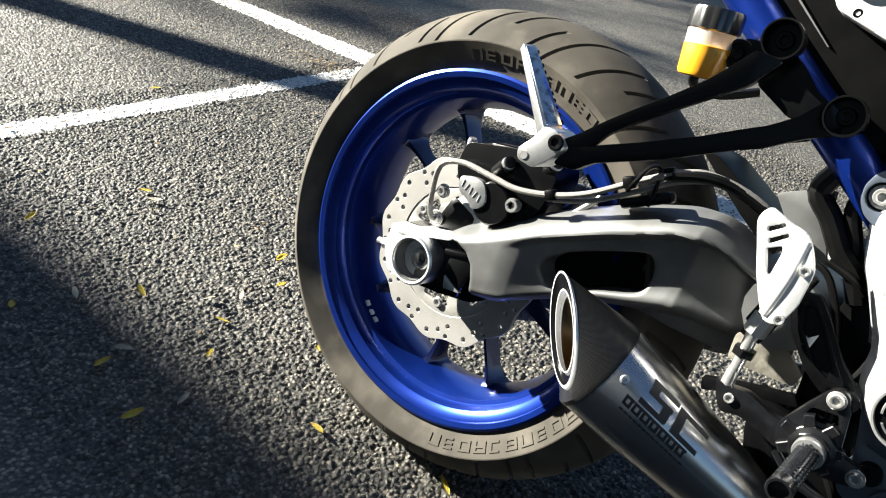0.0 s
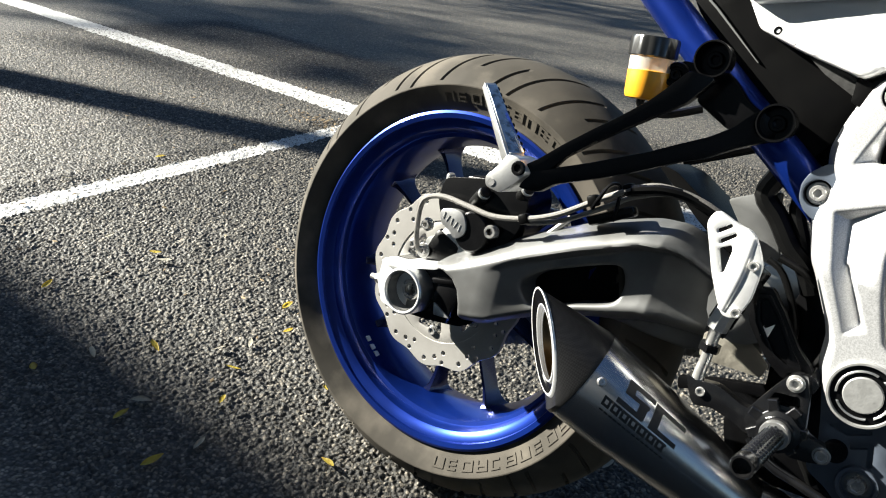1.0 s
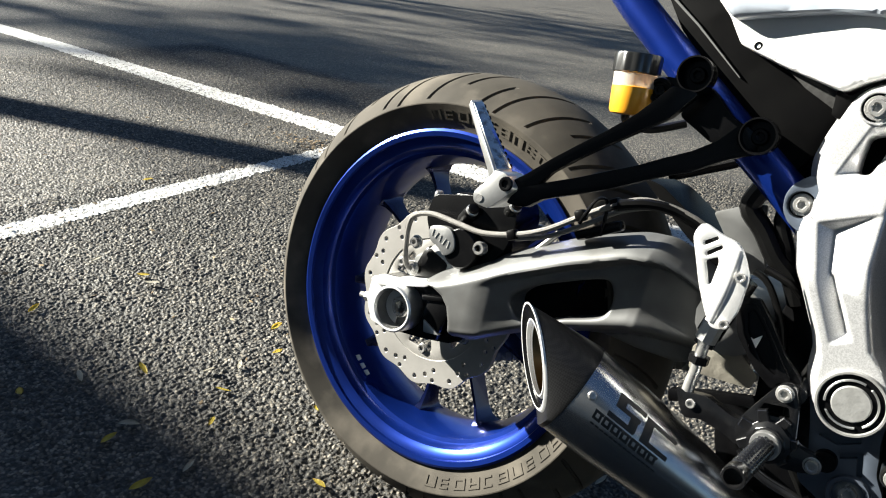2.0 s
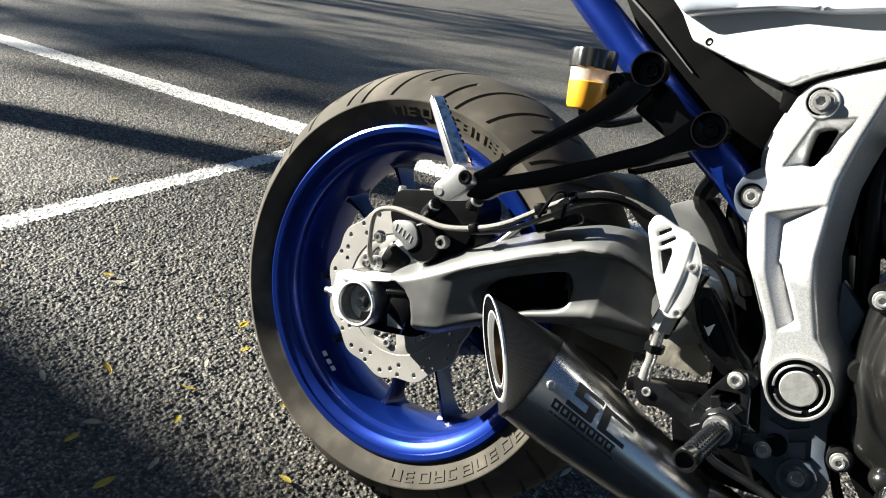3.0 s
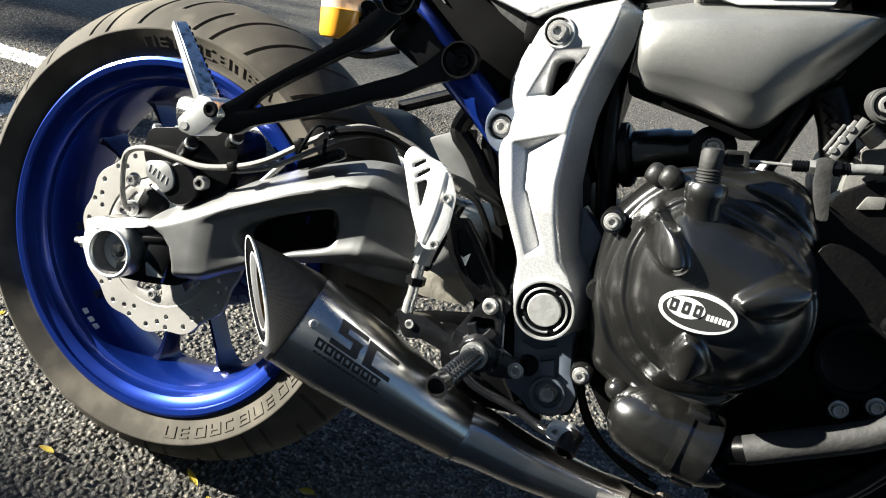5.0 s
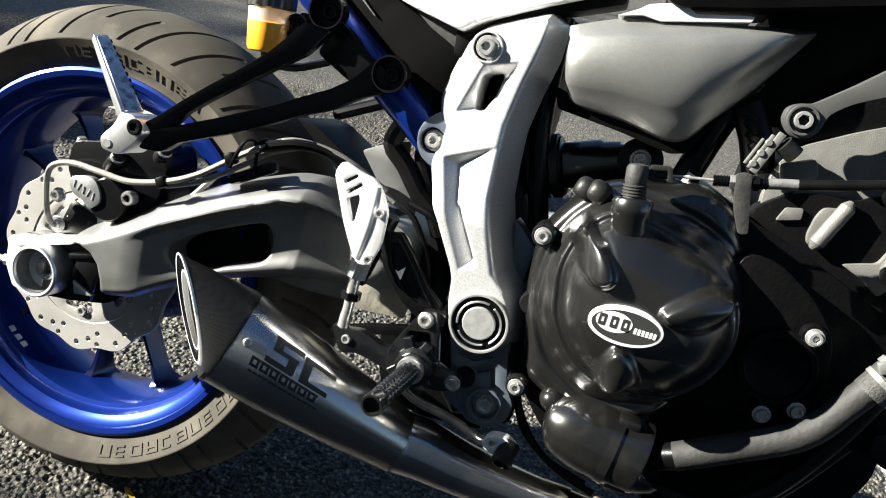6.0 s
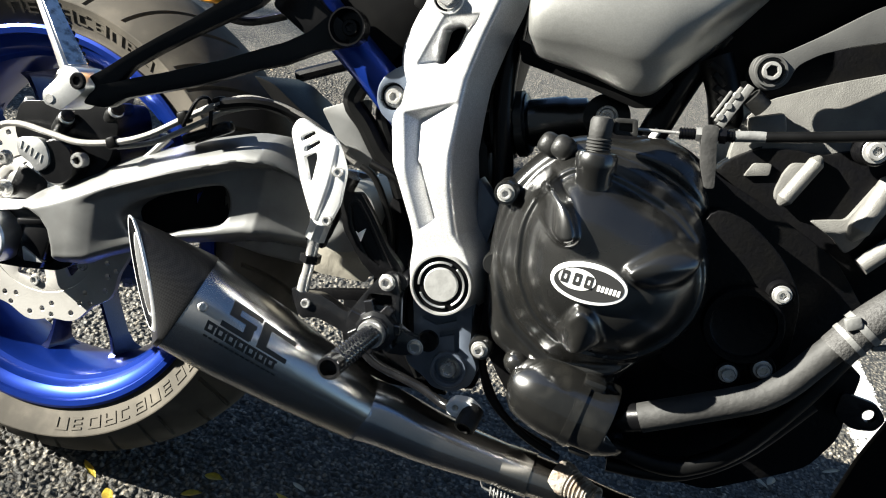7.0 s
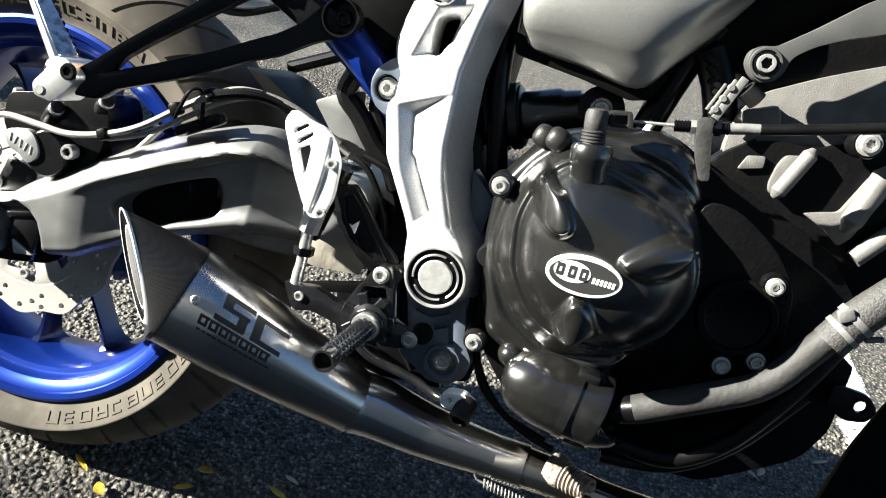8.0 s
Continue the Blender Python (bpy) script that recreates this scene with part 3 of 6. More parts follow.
tree((-26.3, -3.9, 0), 10.6, 0.13, 1.8, 620, 5, "unseen leafy tree, added for the far shade")
tree((-21.6, 0.7, 0), 10.4, 0.14, 2.3, 430, 6, "unseen broad leafy tree, added for the far shade")
tree((-24.6, -1.2, 0), 10.8, 0.14, 2.3, 420, 7, "unseen broad leafy tree, added for the far shade")

# ---------------------------------------------------------------- the motorcycle, leaning on its stand
LEAN_ANGLE, AXLE_HEIGHT = 12.2, 0.3111
SPOKE0 = -8.0
bike = new("motorcycle")
bike.matrix_world = pose(0, 0, AXLE_HEIGHT, -LEAN_ANGLE)
tagged(bike, "black and silver naked motorcycle with blue wheels leaning on its stand", "motorcycle")

# ---- rear wheel


def wheel_point(r, a, y):
    return Vector((r * math.cos(a), y, r * math.sin(a)))


def ring_mesh(profile, seg, bm=None):
    """A closed section (radius, y) turned round the axle."""
    b = bm or bmesh.new()
    rows = [[b.verts.new(wheel_point(r, TAU * i / seg, y)) for r, y in profile] for i in range(seg)]
    n = len(profile)
    for i in range(seg):
        r0, r1 = rows[i], rows[(i + 1) % seg]
        for j in range(n):
            k = (j + 1) % n
            b.faces.new((r0[j], r1[j], r1[k], r0[k]))
    return b


half = [(0.2215, -0.0735), (0.2225, -0.0770), (0.2290, -0.0785), (0.2325, -0.0770), (0.2325, -0.0735)]
inner = [(0.2140, -0.0710), (0.2090, -0.0660), (0.2070, -0.0560), (0.2040, -0.0520), (0.1985, -0.0500), (0.1960, -0.0440), (0.1900, -0.0180), (0.1880, 0.0)]
outer = [(0.2260, -0.0640), (0.2240, -0.0400), (0.2060, -0.0300), (0.2050, 0.0)]
front = inner[::-1] + half + outer
mirror = [(r, -y) for r, y in reversed(front)]
rim = part("rear_wheel", ring_mesh(front[1:] + mirror[1:], 128), M_BLUE, bike, "blue painted cast rear wheel", 28)
rim.location.y = 0.0115

# tread with slanted grooves cut along the grid
TREAD_R = 0.1064


def tread_radius(y):
    return 0.3145 - TREAD_R + math.sqrt(TREAD_R ** 2 - y * y)


def build_tyre():
    ys = [-0.0885, -0.086, -0.082, -0.076, -0.070, -0.064, -0.058, -0.052, -0.046, -0.040, -0.034, -0.028, -0.022, -0.016, -0.010, -0.005]
    ys = ys + [0.0] + [-y for y in reversed(ys)]
    periods = 11
    step = TAU / periods
    wide = 0.0026 / 0.30
    # grooves: turn in degrees, then how far each reaches across the near and the far side
    grooves = ((6.1, (-0.086, -0.051), (0.005, 0.085)), (0.0, (-0.0875, -0.004), (0.050, 0.085)), (-10.0, (-0.0855, -0.022), (0.020, 0.058)), (-16.9, (-0.059, -0.008), (0.022, 0.085)))
    cols, tag = [], []
    for k in range(periods):
        base = radians(82.6) + k * step
        for g, (off, near, far) in enumerate(grooves):
            for e, t in ((-1.25, None), (-0.75, g), (0.75, g), (1.25, None)):
                cols.append(base + radians(off) + e * wide)
                tag.append(t)
        for f in (3.0, -3.3, -6.6, -13.4, -20.2, -23.4):
            cols.append(base + radians(f))
            tag.append(None)
    order = sorted(range(len(cols)), key=lambda i: cols[i])
    bm = bmesh.new()
    rows = []
    for i in order:
        which = tag[i]
        row = []
        for y in ys:
            shear = -radians(0.128) * (0.088 - abs(y)) * 1000
            r = tread_radius(y)
            if which is not None and any(a < y < b for a, b in grooves[which][1:]):
                r -= 0.005
            row.append(bm.verts.new(wheel_point(r, cols[i] + shear, y)))
        rows.append(row)
    n = len(rows)
    edge0, edge1 = [r[0] for r in rows], [r[-1] for r in rows]
    for i in range(n):
        r0, r1 = rows[i], rows[(i + 1) % n]
        for j in range(len(ys) - 1):
            bm.faces.new((r0[j], r1[j], r1[j + 1], r0[j + 1]))
    side = [(0.2655, 0.0900), (0.2640, 0.0900), (0.2560, 0.0855), (0.2475, 0.0805), (0.2395, 0.0757), (0.2350, 0.0728), (0.2325, 0.0722), (0.226, 0.060)]
    for edge, sgn in ((edge0, -1), (edge1, 1)):
        prev = edge
        ang = [math.atan2(v.co.z, v.co.x) for v in edge]
        for r, y in side:
            cur = [bm.verts.new(wheel_point(r, a, sgn * y)) for a in ang]
            for i in range(n):
                bm.faces.new((prev[i], prev[(i + 1) % n], cur[(i + 1) % n], cur[i]))
            prev = cur
    return bm


part("tyre", build_tyre(), M_TYRE, rim, "dusty black tyre with slanted tread grooves", 20)

# raised blocks where the tyre's wording stands


def sidewall_marks(a0, a1, count, r0, r1):
    step = (a1 - a0) / count
    for k in range(count):
        bm = bmesh.new()
        a = a0 + step * (k + 0.12)
        b = a + step * 0.76
        ym0, ym1 = -0.0794, -0.0915

        def pt(r, t, lift):
            y = ym0 + (ym1 - ym0) * (r - 0.2455) / (0.2665 - 0.2455)
            return wheel_point(r, t, y - lift)
        # a plain block with a hollow
        w = abs(b - a)
        s = 1 if b > a else -1
        i0, i1, rm = a + s * w * 0.2, b - s * w * 0.2, (r0 + r1) / 2
        bars = [(a, i0, r0, r1), (i0, i1, r1 - 0.0022, r1)]
        if k % 3 != 1:
            bars.append((i1, b, r0, r1))
        if k % 2:
            bars.append((i0, i1, rm - 0.001, rm + 0.001))
        if k % 3:
            bars.append((i0, i1, r0, r0 + 0.0022))
        for t0, t1, q0, q1 in bars:
            v = [bm.verts.new(pt(q, t, lf)) for lf in (0.0, 0.0014) for q, t in ((q0, t0), (q0, t1), (q1, t1), (q1, t0))]
            bm.faces.new(v[4:])
            for i in range(4):
                bm.faces.new((v[i], v[(i + 1) % 4], v[4 + (i + 1) % 4], v[4 + i]))
        part("sidewall_mark", bm, M_TYRE, rim, "raised block mark on the sidewall")


sidewall_marks(radians(105), radians(60), 9, 0.2440, 0.2570)
sidewall_marks(radians(-76), radians(-16), 11, 0.2440, 0.2570)


# five pairs of thin spokes that flare into the rim
def spoke(angle):
    b = bmesh.new()
    ca, sa = math.cos(angle), math.sin(angle)
    e, t = Vector((ca, 0, sa)), Vector((-sa, 0, ca))

    def loop(r, off, w, y0, y1):
        c = e * r + t * off
        return [c + t * (w * x) + Vector((0, y, 0)) for x, y in ((-1, y1), (-0.9, (y0 + y1) / 2), (-0.45, y0), (0.45, y0), (0.9, (y0 + y1) / 2), (1, y1))]
    rings([loop(0.035, 0, 0.012, -0.030, 0.030), loop(0.075, 0, 0.0062, -0.014, 0.028), loop(0.120, 0, 0.0045, -0.006, 0.026),
           loop(0.165, 0, 0.0047, -0.005, 0.026), loop(0.181, 0, 0.0070, -0.008, 0.029), loop(0.190, 0, 0.0120, -0.014, 0.033), loop(0.196, 0, 0.024, -0.022, 0.038)], bm=b)
    return b


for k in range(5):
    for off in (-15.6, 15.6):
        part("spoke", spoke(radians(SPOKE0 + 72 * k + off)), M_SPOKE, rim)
hub = lathe([(0.030, -0.062), (0.045, -0.060), (0.050, -0.045), (0.046, -0.01), (0.050, 0.05), (0.030, 0.055)], (0, 0, 0), (0, 1, 0), 40)
part("hub", hub, M_BLACK, rim, "black wheel hub")
bw = bmesh.new()
for dx in (-0.010, 0.004, 0.016):
    m = wheel_point(0.1955, radians(-128) + dx / 0.19, -0.033)
    box(m, (0.009, 0.016, 0.004), 0.001, (0, 90 - -128 - math.degrees(dx / 0.19) - 180, 0), bw)
part("balance_weight", bw, M_SATIN, rim, "grey stick-on balance weights")

# wavy drilled brake disc


def build_disc():
    n = 192
    out = [((0.1205 + 0.0030 * math.cos(12 * TAU * i / n)) * math.cos(TAU * i / n), (0.1205 + 0.0030 * math.cos(12 * TAU * i / n)) * math.sin(TAU * i / n)) for i in range(n)]
    holes = [[(0.0845 * math.cos(-TAU * i / 72), 0.0845 * math.sin(-TAU * i / 72)) for i in range(72)]]
    for k in range(12):
        for r, off, q in ((0.1135, 0.0, 0.0034), (0.1060, 9.0, 0.0034), (0.0985, 17.0, 0.0032), (0.1125, 15.5, 0.0032)):
            a = radians(30 * k + off)
            holes.append(circle2(r * math.cos(a), r * math.sin(a), q, 10))
    return plate(out, -0.0725, -0.0655, holes, 0.0004, 1)


part("brake_disc", build_disc(), M_DISC, rim, "drilled steel wave brake disc")
car = plate(circle2(0, 0, 0.0855, 96), -0.0715, -0.0665, [circle2(0, 0, 0.033, 40)] + [
    rounded([wheel_point(r, radians(60 * k + a), 0).xz for r, a in ((0.048, 12), (0.074, 10), (0.074, 44), (0.048, 42))], 0.006) for k in range(6)], 0.0008)
part("disc_carrier", car, M_DISC, rim, "grey steel disc carrier")
for k in range(6):
    a = radians(-90 + 60 * k + 2)
    bolt(rim, wheel_point(0.0715, a, -0.0715), 0.0062, 0.0035, mat=M_STEEL, washer=0.0075)

# ---- swingarm
SWING_TOP = mm("8,36 34,59 75,83 110,105 144,126 176,143 208,159 240,172 265,181 285,184 300,184 320,177 350,164 404,148")
SWING_LOW = mm("404,60 357,52 331,47 306,49 266,52 238,52 205,41 172,28 130,7 102,-11 76,-21")
SWING_HUB = mm("78,-8 75,9 69,25 58,36 44,41 28,41")
SWING_GAP = mm("145,64 150,48 165,40 197,53 212,61 242,73 254,81 258,94 256,109 248,119 233,116 201,102 162,82")


SWING_RUN = [tuple(p) for p in spline(SWING_TOP, 6)]


def swing_draw(x):
    """The arm draws in towards the pivot."""
    return np.maximum(0, x - 0.120) * 0.075 + np.maximum(0, x - 0.290) * 0.35


def line_at(x, pts):
    return np.interp(x, [p[0] for p in pts], [p[1] for p in pts])


def swing_face(x, z):
    """A broad top face that rolls into the side, a scoop under it and a rounded lower rail."""
    q = line_at(x, SWING_RUN) - z
    qc = line_at(x, mm("0,14 47,26 105,30 170,32 232,31 293,26 320,22 404,22"))
    k = smoothstep(0.095, 0.185, x)
    y = -0.100 - 0.038 * (1 - (1 - np.clip(q / qc, 0, 1)) ** 1.8)
    y = y + 0.023 * k * smoothstep(0, 0.009, q - qc)
    m = z - line_at(x, mm("75,-2 115,8 164,35 184,46 242,66 280,80 304,84 404,84"))
    rail = -0.137 + 0.017 * k
    w = np.exp(-(np.maximum(m, 0) / 0.011) ** 2)
    y = np.where(m > 0, y * (1 - w) + rail * w, rail + np.minimum(0.010 * (m / 0.009) ** 2, 0.030))
    return y + swing_draw(x)


web = relief(spline(SWING_TOP, 4) + SWING_LOW + SWING_HUB, [spline(SWING_GAP, 4, True)], swing_face, lambda x, z: -0.086 + swing_draw(x), 0.0022, 0.004, flow=lambda x: line_at(x, SWING_RUN))
swing = part("swingarm", web, M_SWING, bike, "satin grey painted swingarm with dust on it", 50)


def liner_back(v):
    return Vector((v.x, v.y + float(swing_draw(v.x)), v.z))


# black sheet behind the gap stands in for shade in the arm's hollow
liner = plate(rounded(mm("140,40 140,94 190,124 262,156 345,156 350,138 300,125 280,100 262,66 200,44"), 0.006), -0.0855, -0.0825, [rounded(mm("204,96 212,104 206,82"), 0.002), rounded(mm("236,104 246,102 238,90"), 0.001)], 0, warp=liner_back)
part("gap_shade_sheet", liner, M_PLASTIC, swing, "black sheet in place of the shade inside the arm")
# left arm and cross tube behind the wheel
far_arm = bmesh.new()
beam([(-0.04, 0.125, 0.0, 0.030, 0.014), (0.10, 0.122, 0.030, 0.030, 0.016), (0.25, 0.115, 0.090, 0.034, 0.02), (0.40, 0.105, 0.11, 0.036, 0.02), (0.50, 0.100, 0.10, 0.034, 0.02)], far_arm)
tube([(0.385, -0.11, 0.125), (0.385, 0.11, 0.115)], 0.036, 16, 2, far_arm, smooth=False)
part("left_arm", far_arm, M_SWING, swing)
# axle end
end = plate(rounded(mm("-57,16 -44,29 30,38 66,44 98,10 94,-12 76,-24 30,-34 -28,-42 -47,-38 -58,-10"), 0.006), -0.120, -0.092, (), 0.003)
part("axle_end", end, M_BLACK, swing, "black axle end housing")
sil = plate(rounded(mm("-58,17 -45,28 -14,32 -6,26 -6,-30 -22,-40 -46,-37 -59,-12"), 0.004), -0.1275, -0.119, (), 0.0015)
part("chain_adjuster", sil, M_SATIN, swing, "bright aluminium chain adjuster plate")
nut = lathe([(0.031, -0.118), (0.0305, -0.146), (0.0290, -0.148), (0.0265, -0.148), (0.0252, -0.146), (0.0250, -0.124), (0.012, -0.1235)], (-0.003, 0, -0.003), (0, 1, 0), 48, cap0=False, cap1=True)
part("axle_collar", nut, M_ALU, swing, "turned aluminium axle collar")
# lip in a paler metal than the collar, painting its lit edge
lipr = lathe([(0.0292, -0.1479), (0.0285, -0.1486), (0.0272, -0.1486), (0.0264, -0.1479)], (-0.003, 0, -0.003), (0, 1, 0), 48, cap0=False, cap1=False)
part("collar_lip", lipr, M_SATIN, swing, "front lip of the collar, paler for the light on it")
# bore in a darker grey, painting the shade inside the collar
bore = lathe([(0.0243, -0.1455), (0.0238, -0.127), (0.0150, -0.1262)], (-0.003, 0, -0.003), (0, 1, 0), 40, cap0=False, cap1=False)
part("collar_bore", bore, M_CASTGREY, swing, "inside of the collar, darker for the shade in it")
core = lathe([(0.0135, -0.122), (0.0135, -0.133), (0.0125, -0.134), (0.0085, -0.134), (0.0080, -0.120)], (0, 0, -0.001), (0, 1, 0), 32, hexes=(4,))
part("axle", core, M_STEEL, swing, "hollow steel axle")
# black disc in the axle's bore, in place of the shade there
hole = lathe([(0.0078, -0.1225), (0.0078, -0.1235)], (0, 0, -0.001), (0, 1, 0), 20)
part("axle_dark_disc", hole, M_BLACK, swing)
lug = box((0.052, -0.127, 0.004), (0.034, 0.012, 0.05), 0.004, (0, 12, 0))
box((0.047, -0.131, 0.028), (0.034, 0.010, 0.007), 0.002, (0, -14, 0), lug)
part("adjuster_block", lug, M_BLACK, swing)
lip = plate(rounded(mm("-58,17 -52,24 30,44 34,40 28,36 -44,14"), 0.003), -0.131, -0.10, (), 0.001)
part("adjuster_lip", lip, M_SATIN, swing)
tube_b = tube([(-0.058, -0.115, -0.012), (-0.080, -0.115, -0.014)], 0.0042, 10, smooth=False)
lathe([(0.0075, 0), (0.0075, 0.006)], (-0.064, -0.115, -0.0125), (-1, 0, -0.1), 6, tube_b)
part("adjuster_screw", tube_b, M_STEEL, swing)
tri = plate(rounded(mm("40,-2 68,-14 44,-18"), 0.002), -0.135, -0.128, (), 0.001)
part("adjuster_mark", tri, M_ALU, swing)

# ---- rear brake caliper
cal = plate(rounded(mm("-2,150 56,164 112,172 122,150 116,112 96,84 64,74 34,78 8,96 -6,118"), 0.010), -0.112, -0.050, (), 0.006, 3)
box((0.072, -0.094, 0.160), (0.09, 0.03, 0.016), 0.004, (0, -10, 0), cal)
caliper = part("brake_caliper", cal, M_BLACK, bike, "black rear brake caliper")
cyl = lathe([(0.0255, 0), (0.0255, 0.022), (0.023, 0.026), (0.0, 0.026)], (0.062, -0.102, 0.098), (0, -1, 0), 36)
part("piston_housing", cyl, M_BLACK, caliper)
face = plate(spline(mm("16,112 30,118 46,118 55,106 56,93 44,84 34,91 20,97"), 4, True), -0.131, -0.122, (), 0.002)
part("caliper_face", face, M_ALU, caliper, "worn silver face with illegible raised marks")
marks = bmesh.new()
for k in range(5):
    box((0.022 + 0.0064 * k, -0.1314, 0.1075 - 0.0022 * k), (0.0014, 0.001, 0.009), 0.0002, (0, 8 + 16 * (k % 2), 0), marks, 1)
part("raised_mark", marks, M_CAPALU, caliper)
bolt(caliper, (0.088, -0.118, 0.107), 0.0085, 0.010, mat=M_STEEL)
bolt(caliper, (-0.011, -0.112, 0.083), 0.0065, 0.008, mat=M_STEEL, washer=0.009)
for s in ((0.048, -0.108, 0.130), (0.100, -0.100, 0.150)):
    b = lathe([(0.009, 0), (0.009, 0.020), (0.007, 0.022), (0.007, 0.03), (0.005, 0.031)], s, (0.5, -0.35, 0.6), 20)
    part("pin_boot", b, M_RUBBER, caliper)
    b = lathe([(0.0074, 0.022), (0.0080, 0.023), (0.0080, 0.0255), (0.0062, 0.027)], s, (0.5, -0.35, 0.6), 18)
    part("pin_ring", b, M_ALU, caliper)
scr = lathe([(0.006, 0), (0.006, 0.016), (0.0045, 0.02)], (-0.010, -0.085, 0.132), (0, -0.2, 1), 16)
box((0.004, -0.085, 0.128), (0.02, 0.012, 0.022), 0.003, (0, 30, 0), scr)
part("bleed_screw", scr, M_ALU, caliper)
brk = plate(rounded(mm("-18,60 -2,72 12,88 28,82 40,92 50,84 58,60 96,80 84,58 20,30 -14,40"), 0.005), -0.100, -0.090, (), 0.0015)
part("caliper_bracket", brk, M_ALU, caliper, "silver caliper carrier")
tor = box((0.010, -0.094, 0.052), (0.046, 0.02, 0.05), 0.010, (0, 20, 0))
part("carrier_arm", tor, M_BLACK, caliper)
bolt(caliper, (-0.013, -0.106, 0.046), 0.0065, 0.006, mat=M_STEEL, washer=0.010)

# ---- brake hose and sensor cable on the swingarm
ho = tube(mm3("-14,-108,44 -20,-112,50 -22,-118,70 -23,-121,102 -13,-125,119 13,-126,128 56,-130,128 91,-132,128 133,-132,139 171,-132,157 213,-130,188 249,-130,211 276,-122,220 320,-110,214 370,-95,190"), 0.0035, 10, 5)
hose = part("brake_hose", ho, M_HOSE, bike, "grey braided rear brake hose")
ho = tube(mm3("134,-128,134 174,-126,150 218,-124,180 247,-122,201 285,-112,214 330,-100,205 380,-90,180"), 0.0030, 10, 5)
part("sensor_cable", ho, M_HOSE, hose, "thin grey sensor cable beside the hose")
ho = tube(mm3("244,-132,207 272,-124,216 300,-114,216 335,-104,205"), 0.0062, 10, 5)
part("hose_sleeve", ho, M_RUBBER, hose)
for c, a in (((0.131, -0.131, 0.138), 62), ((0.206, -0.130, 0.184), 60), ((0.240, -0.127, 0.207), 62)):
    part("hose_clip", box(c, (0.012, 0.013, 0.013), 0.003, (0, -28, 0)), M_PLASTIC, hose)
ho = tube(mm3("208,-134,176 214,-138,188 222,-138,206 230,-132,208 232,-126,190 230,-122,168"), 0.0022, 8, 5)
part("wire_guide", ho, M_BLACK, hose, "bent black wire hose guide")
ho = tube(mm3("140,-100,112 156,-100,130 172,-98,152"), 0.0039, 11, 4)
part("guide_rod", ho, M_STEEL, hose)
gd = box((0.225, -0.112, 0.172), (0.055, 0.02, 0.012), 0.004, (0, -30, 0))
part("hose_bracket", gd, M_BLACK, hose)

# ---- exhaust
AX0, AX1 = Vector((0.265, -0.172, 0.012)), Vector((0.450, -0.103, -0.074))
AXD = (AX1 - AX0).normalized()


def around(c, r, d=AXD, seg=48):
    u, v, _ = axes(d)
    return [c + (u * math.cos(TAU * i / seg) + v * math.sin(TAU * i / seg)) * r for i in range(seg)]


def sliced(c, n, r, seg=48):
    """The ring where a tube of radius r round the silencer's axis meets the slanted plane through c."""
    out = []
    for p in around(AX0, r, AXD, seg):
        t = (c - p).dot(n) / AXD.dot(n)
        out.append(p + AXD * t)
    return out


L = (AX1 - AX0).length
can = rings([around(AX0 - AXD * 0.002, 0.0515), around(AX0, 0.0525), around(AX0 + AXD * 0.06, 0.0505), around(AX0 + AXD * (L * 0.6), 0.0445),
             around(AX1 - AXD * 0.004, 0.0346), around(AX1, 0.0338)], False, False)
exhaust = part("exhaust_silencer", can, M_EXH, bike, "conical brushed steel silencer", 30)
TIP, TIPN = Vector((0.222, -0.189, 0.028)), Vector((-0.694, -0.675, -0.247)).normalized()
cap = rings([around(AX0 + AXD * 0.001, 0.0532), around(AX0 - AXD * 0.004, 0.0532), sliced(TIP - TIPN * 0.002, TIPN, 0.0414)], False, False)
part("end_cap", cap, M_CARBON, exhaust, "carbon fibre end cap", 50)
rimr = rings([sliced(TIP - TIPN * 0.0025, TIPN, 0.0417), sliced(TIP, TIPN, 0.0418), sliced(TIP + TIPN * 0.0008, TIPN, 0.0412), sliced(TIP + TIPN * 0.0006, TIPN, 0.0399)], False, False)
part("end_ring", rimr, M_SATIN, exhaust, "bright ring round the outlet")
dish = rings([sliced(TIP + TIPN * 0.0004, TIPN, 0.0400), sliced(TIP - TIPN * 0.003, TIPN, 0.0375), sliced(TIP - TIPN * 0.004, TIPN, 0.0290)], False, False)
part("outlet_dish", dish, M_BLACK, exhaust)
inn = rings([sliced(TIP - TIPN * 0.006, TIPN, 0.0302), sliced(TIP - TIPN * 0.0015, TIPN, 0.0300), sliced(TIP - TIPN * 0.0015, TIPN, 0.0288), sliced(TIP - TIPN * 0.007, TIPN, 0.0282)], False, False)
part("inner_ring", inn, M_SATIN, exhaust)
pip = rings([sliced(TIP - TIPN * 0.005, TIPN, 0.0284), around(AX0, 0.0284), around(AX0 + AXD * 0.10, 0.0280)], False, True)
part("outlet_pipe", pip, M_GOLD, exhaust, "heat-browned outlet pipe")


def on_can(s, ang, lift=0.0):
    """A point on the silencer: s metres along its axis, turned ang degrees from the side that faces out."""
    pts = ((0.0, 0.0525), (0.06, 0.0505), (L * 0.6, 0.0445), (L, 0.0338))
    r = pts[-1][1]
    for (a, ra), (b, rb) in zip(pts, pts[1:]):
        if s <= b:
            r = ra + (rb - ra) * (s - a) / (b - a)
            break
    out = Vector((0, -1, 0))
    out = (out - AXD * out.dot(AXD)).normalized()
    up = AXD.cross(out)
    if up.z < 0:
        up = -up
    return AX0 + AXD * s + (out * math.cos(radians(ang)) + up * math.sin(radians(ang))) * (r + lift)


p0 = on_can(0.013, 34)
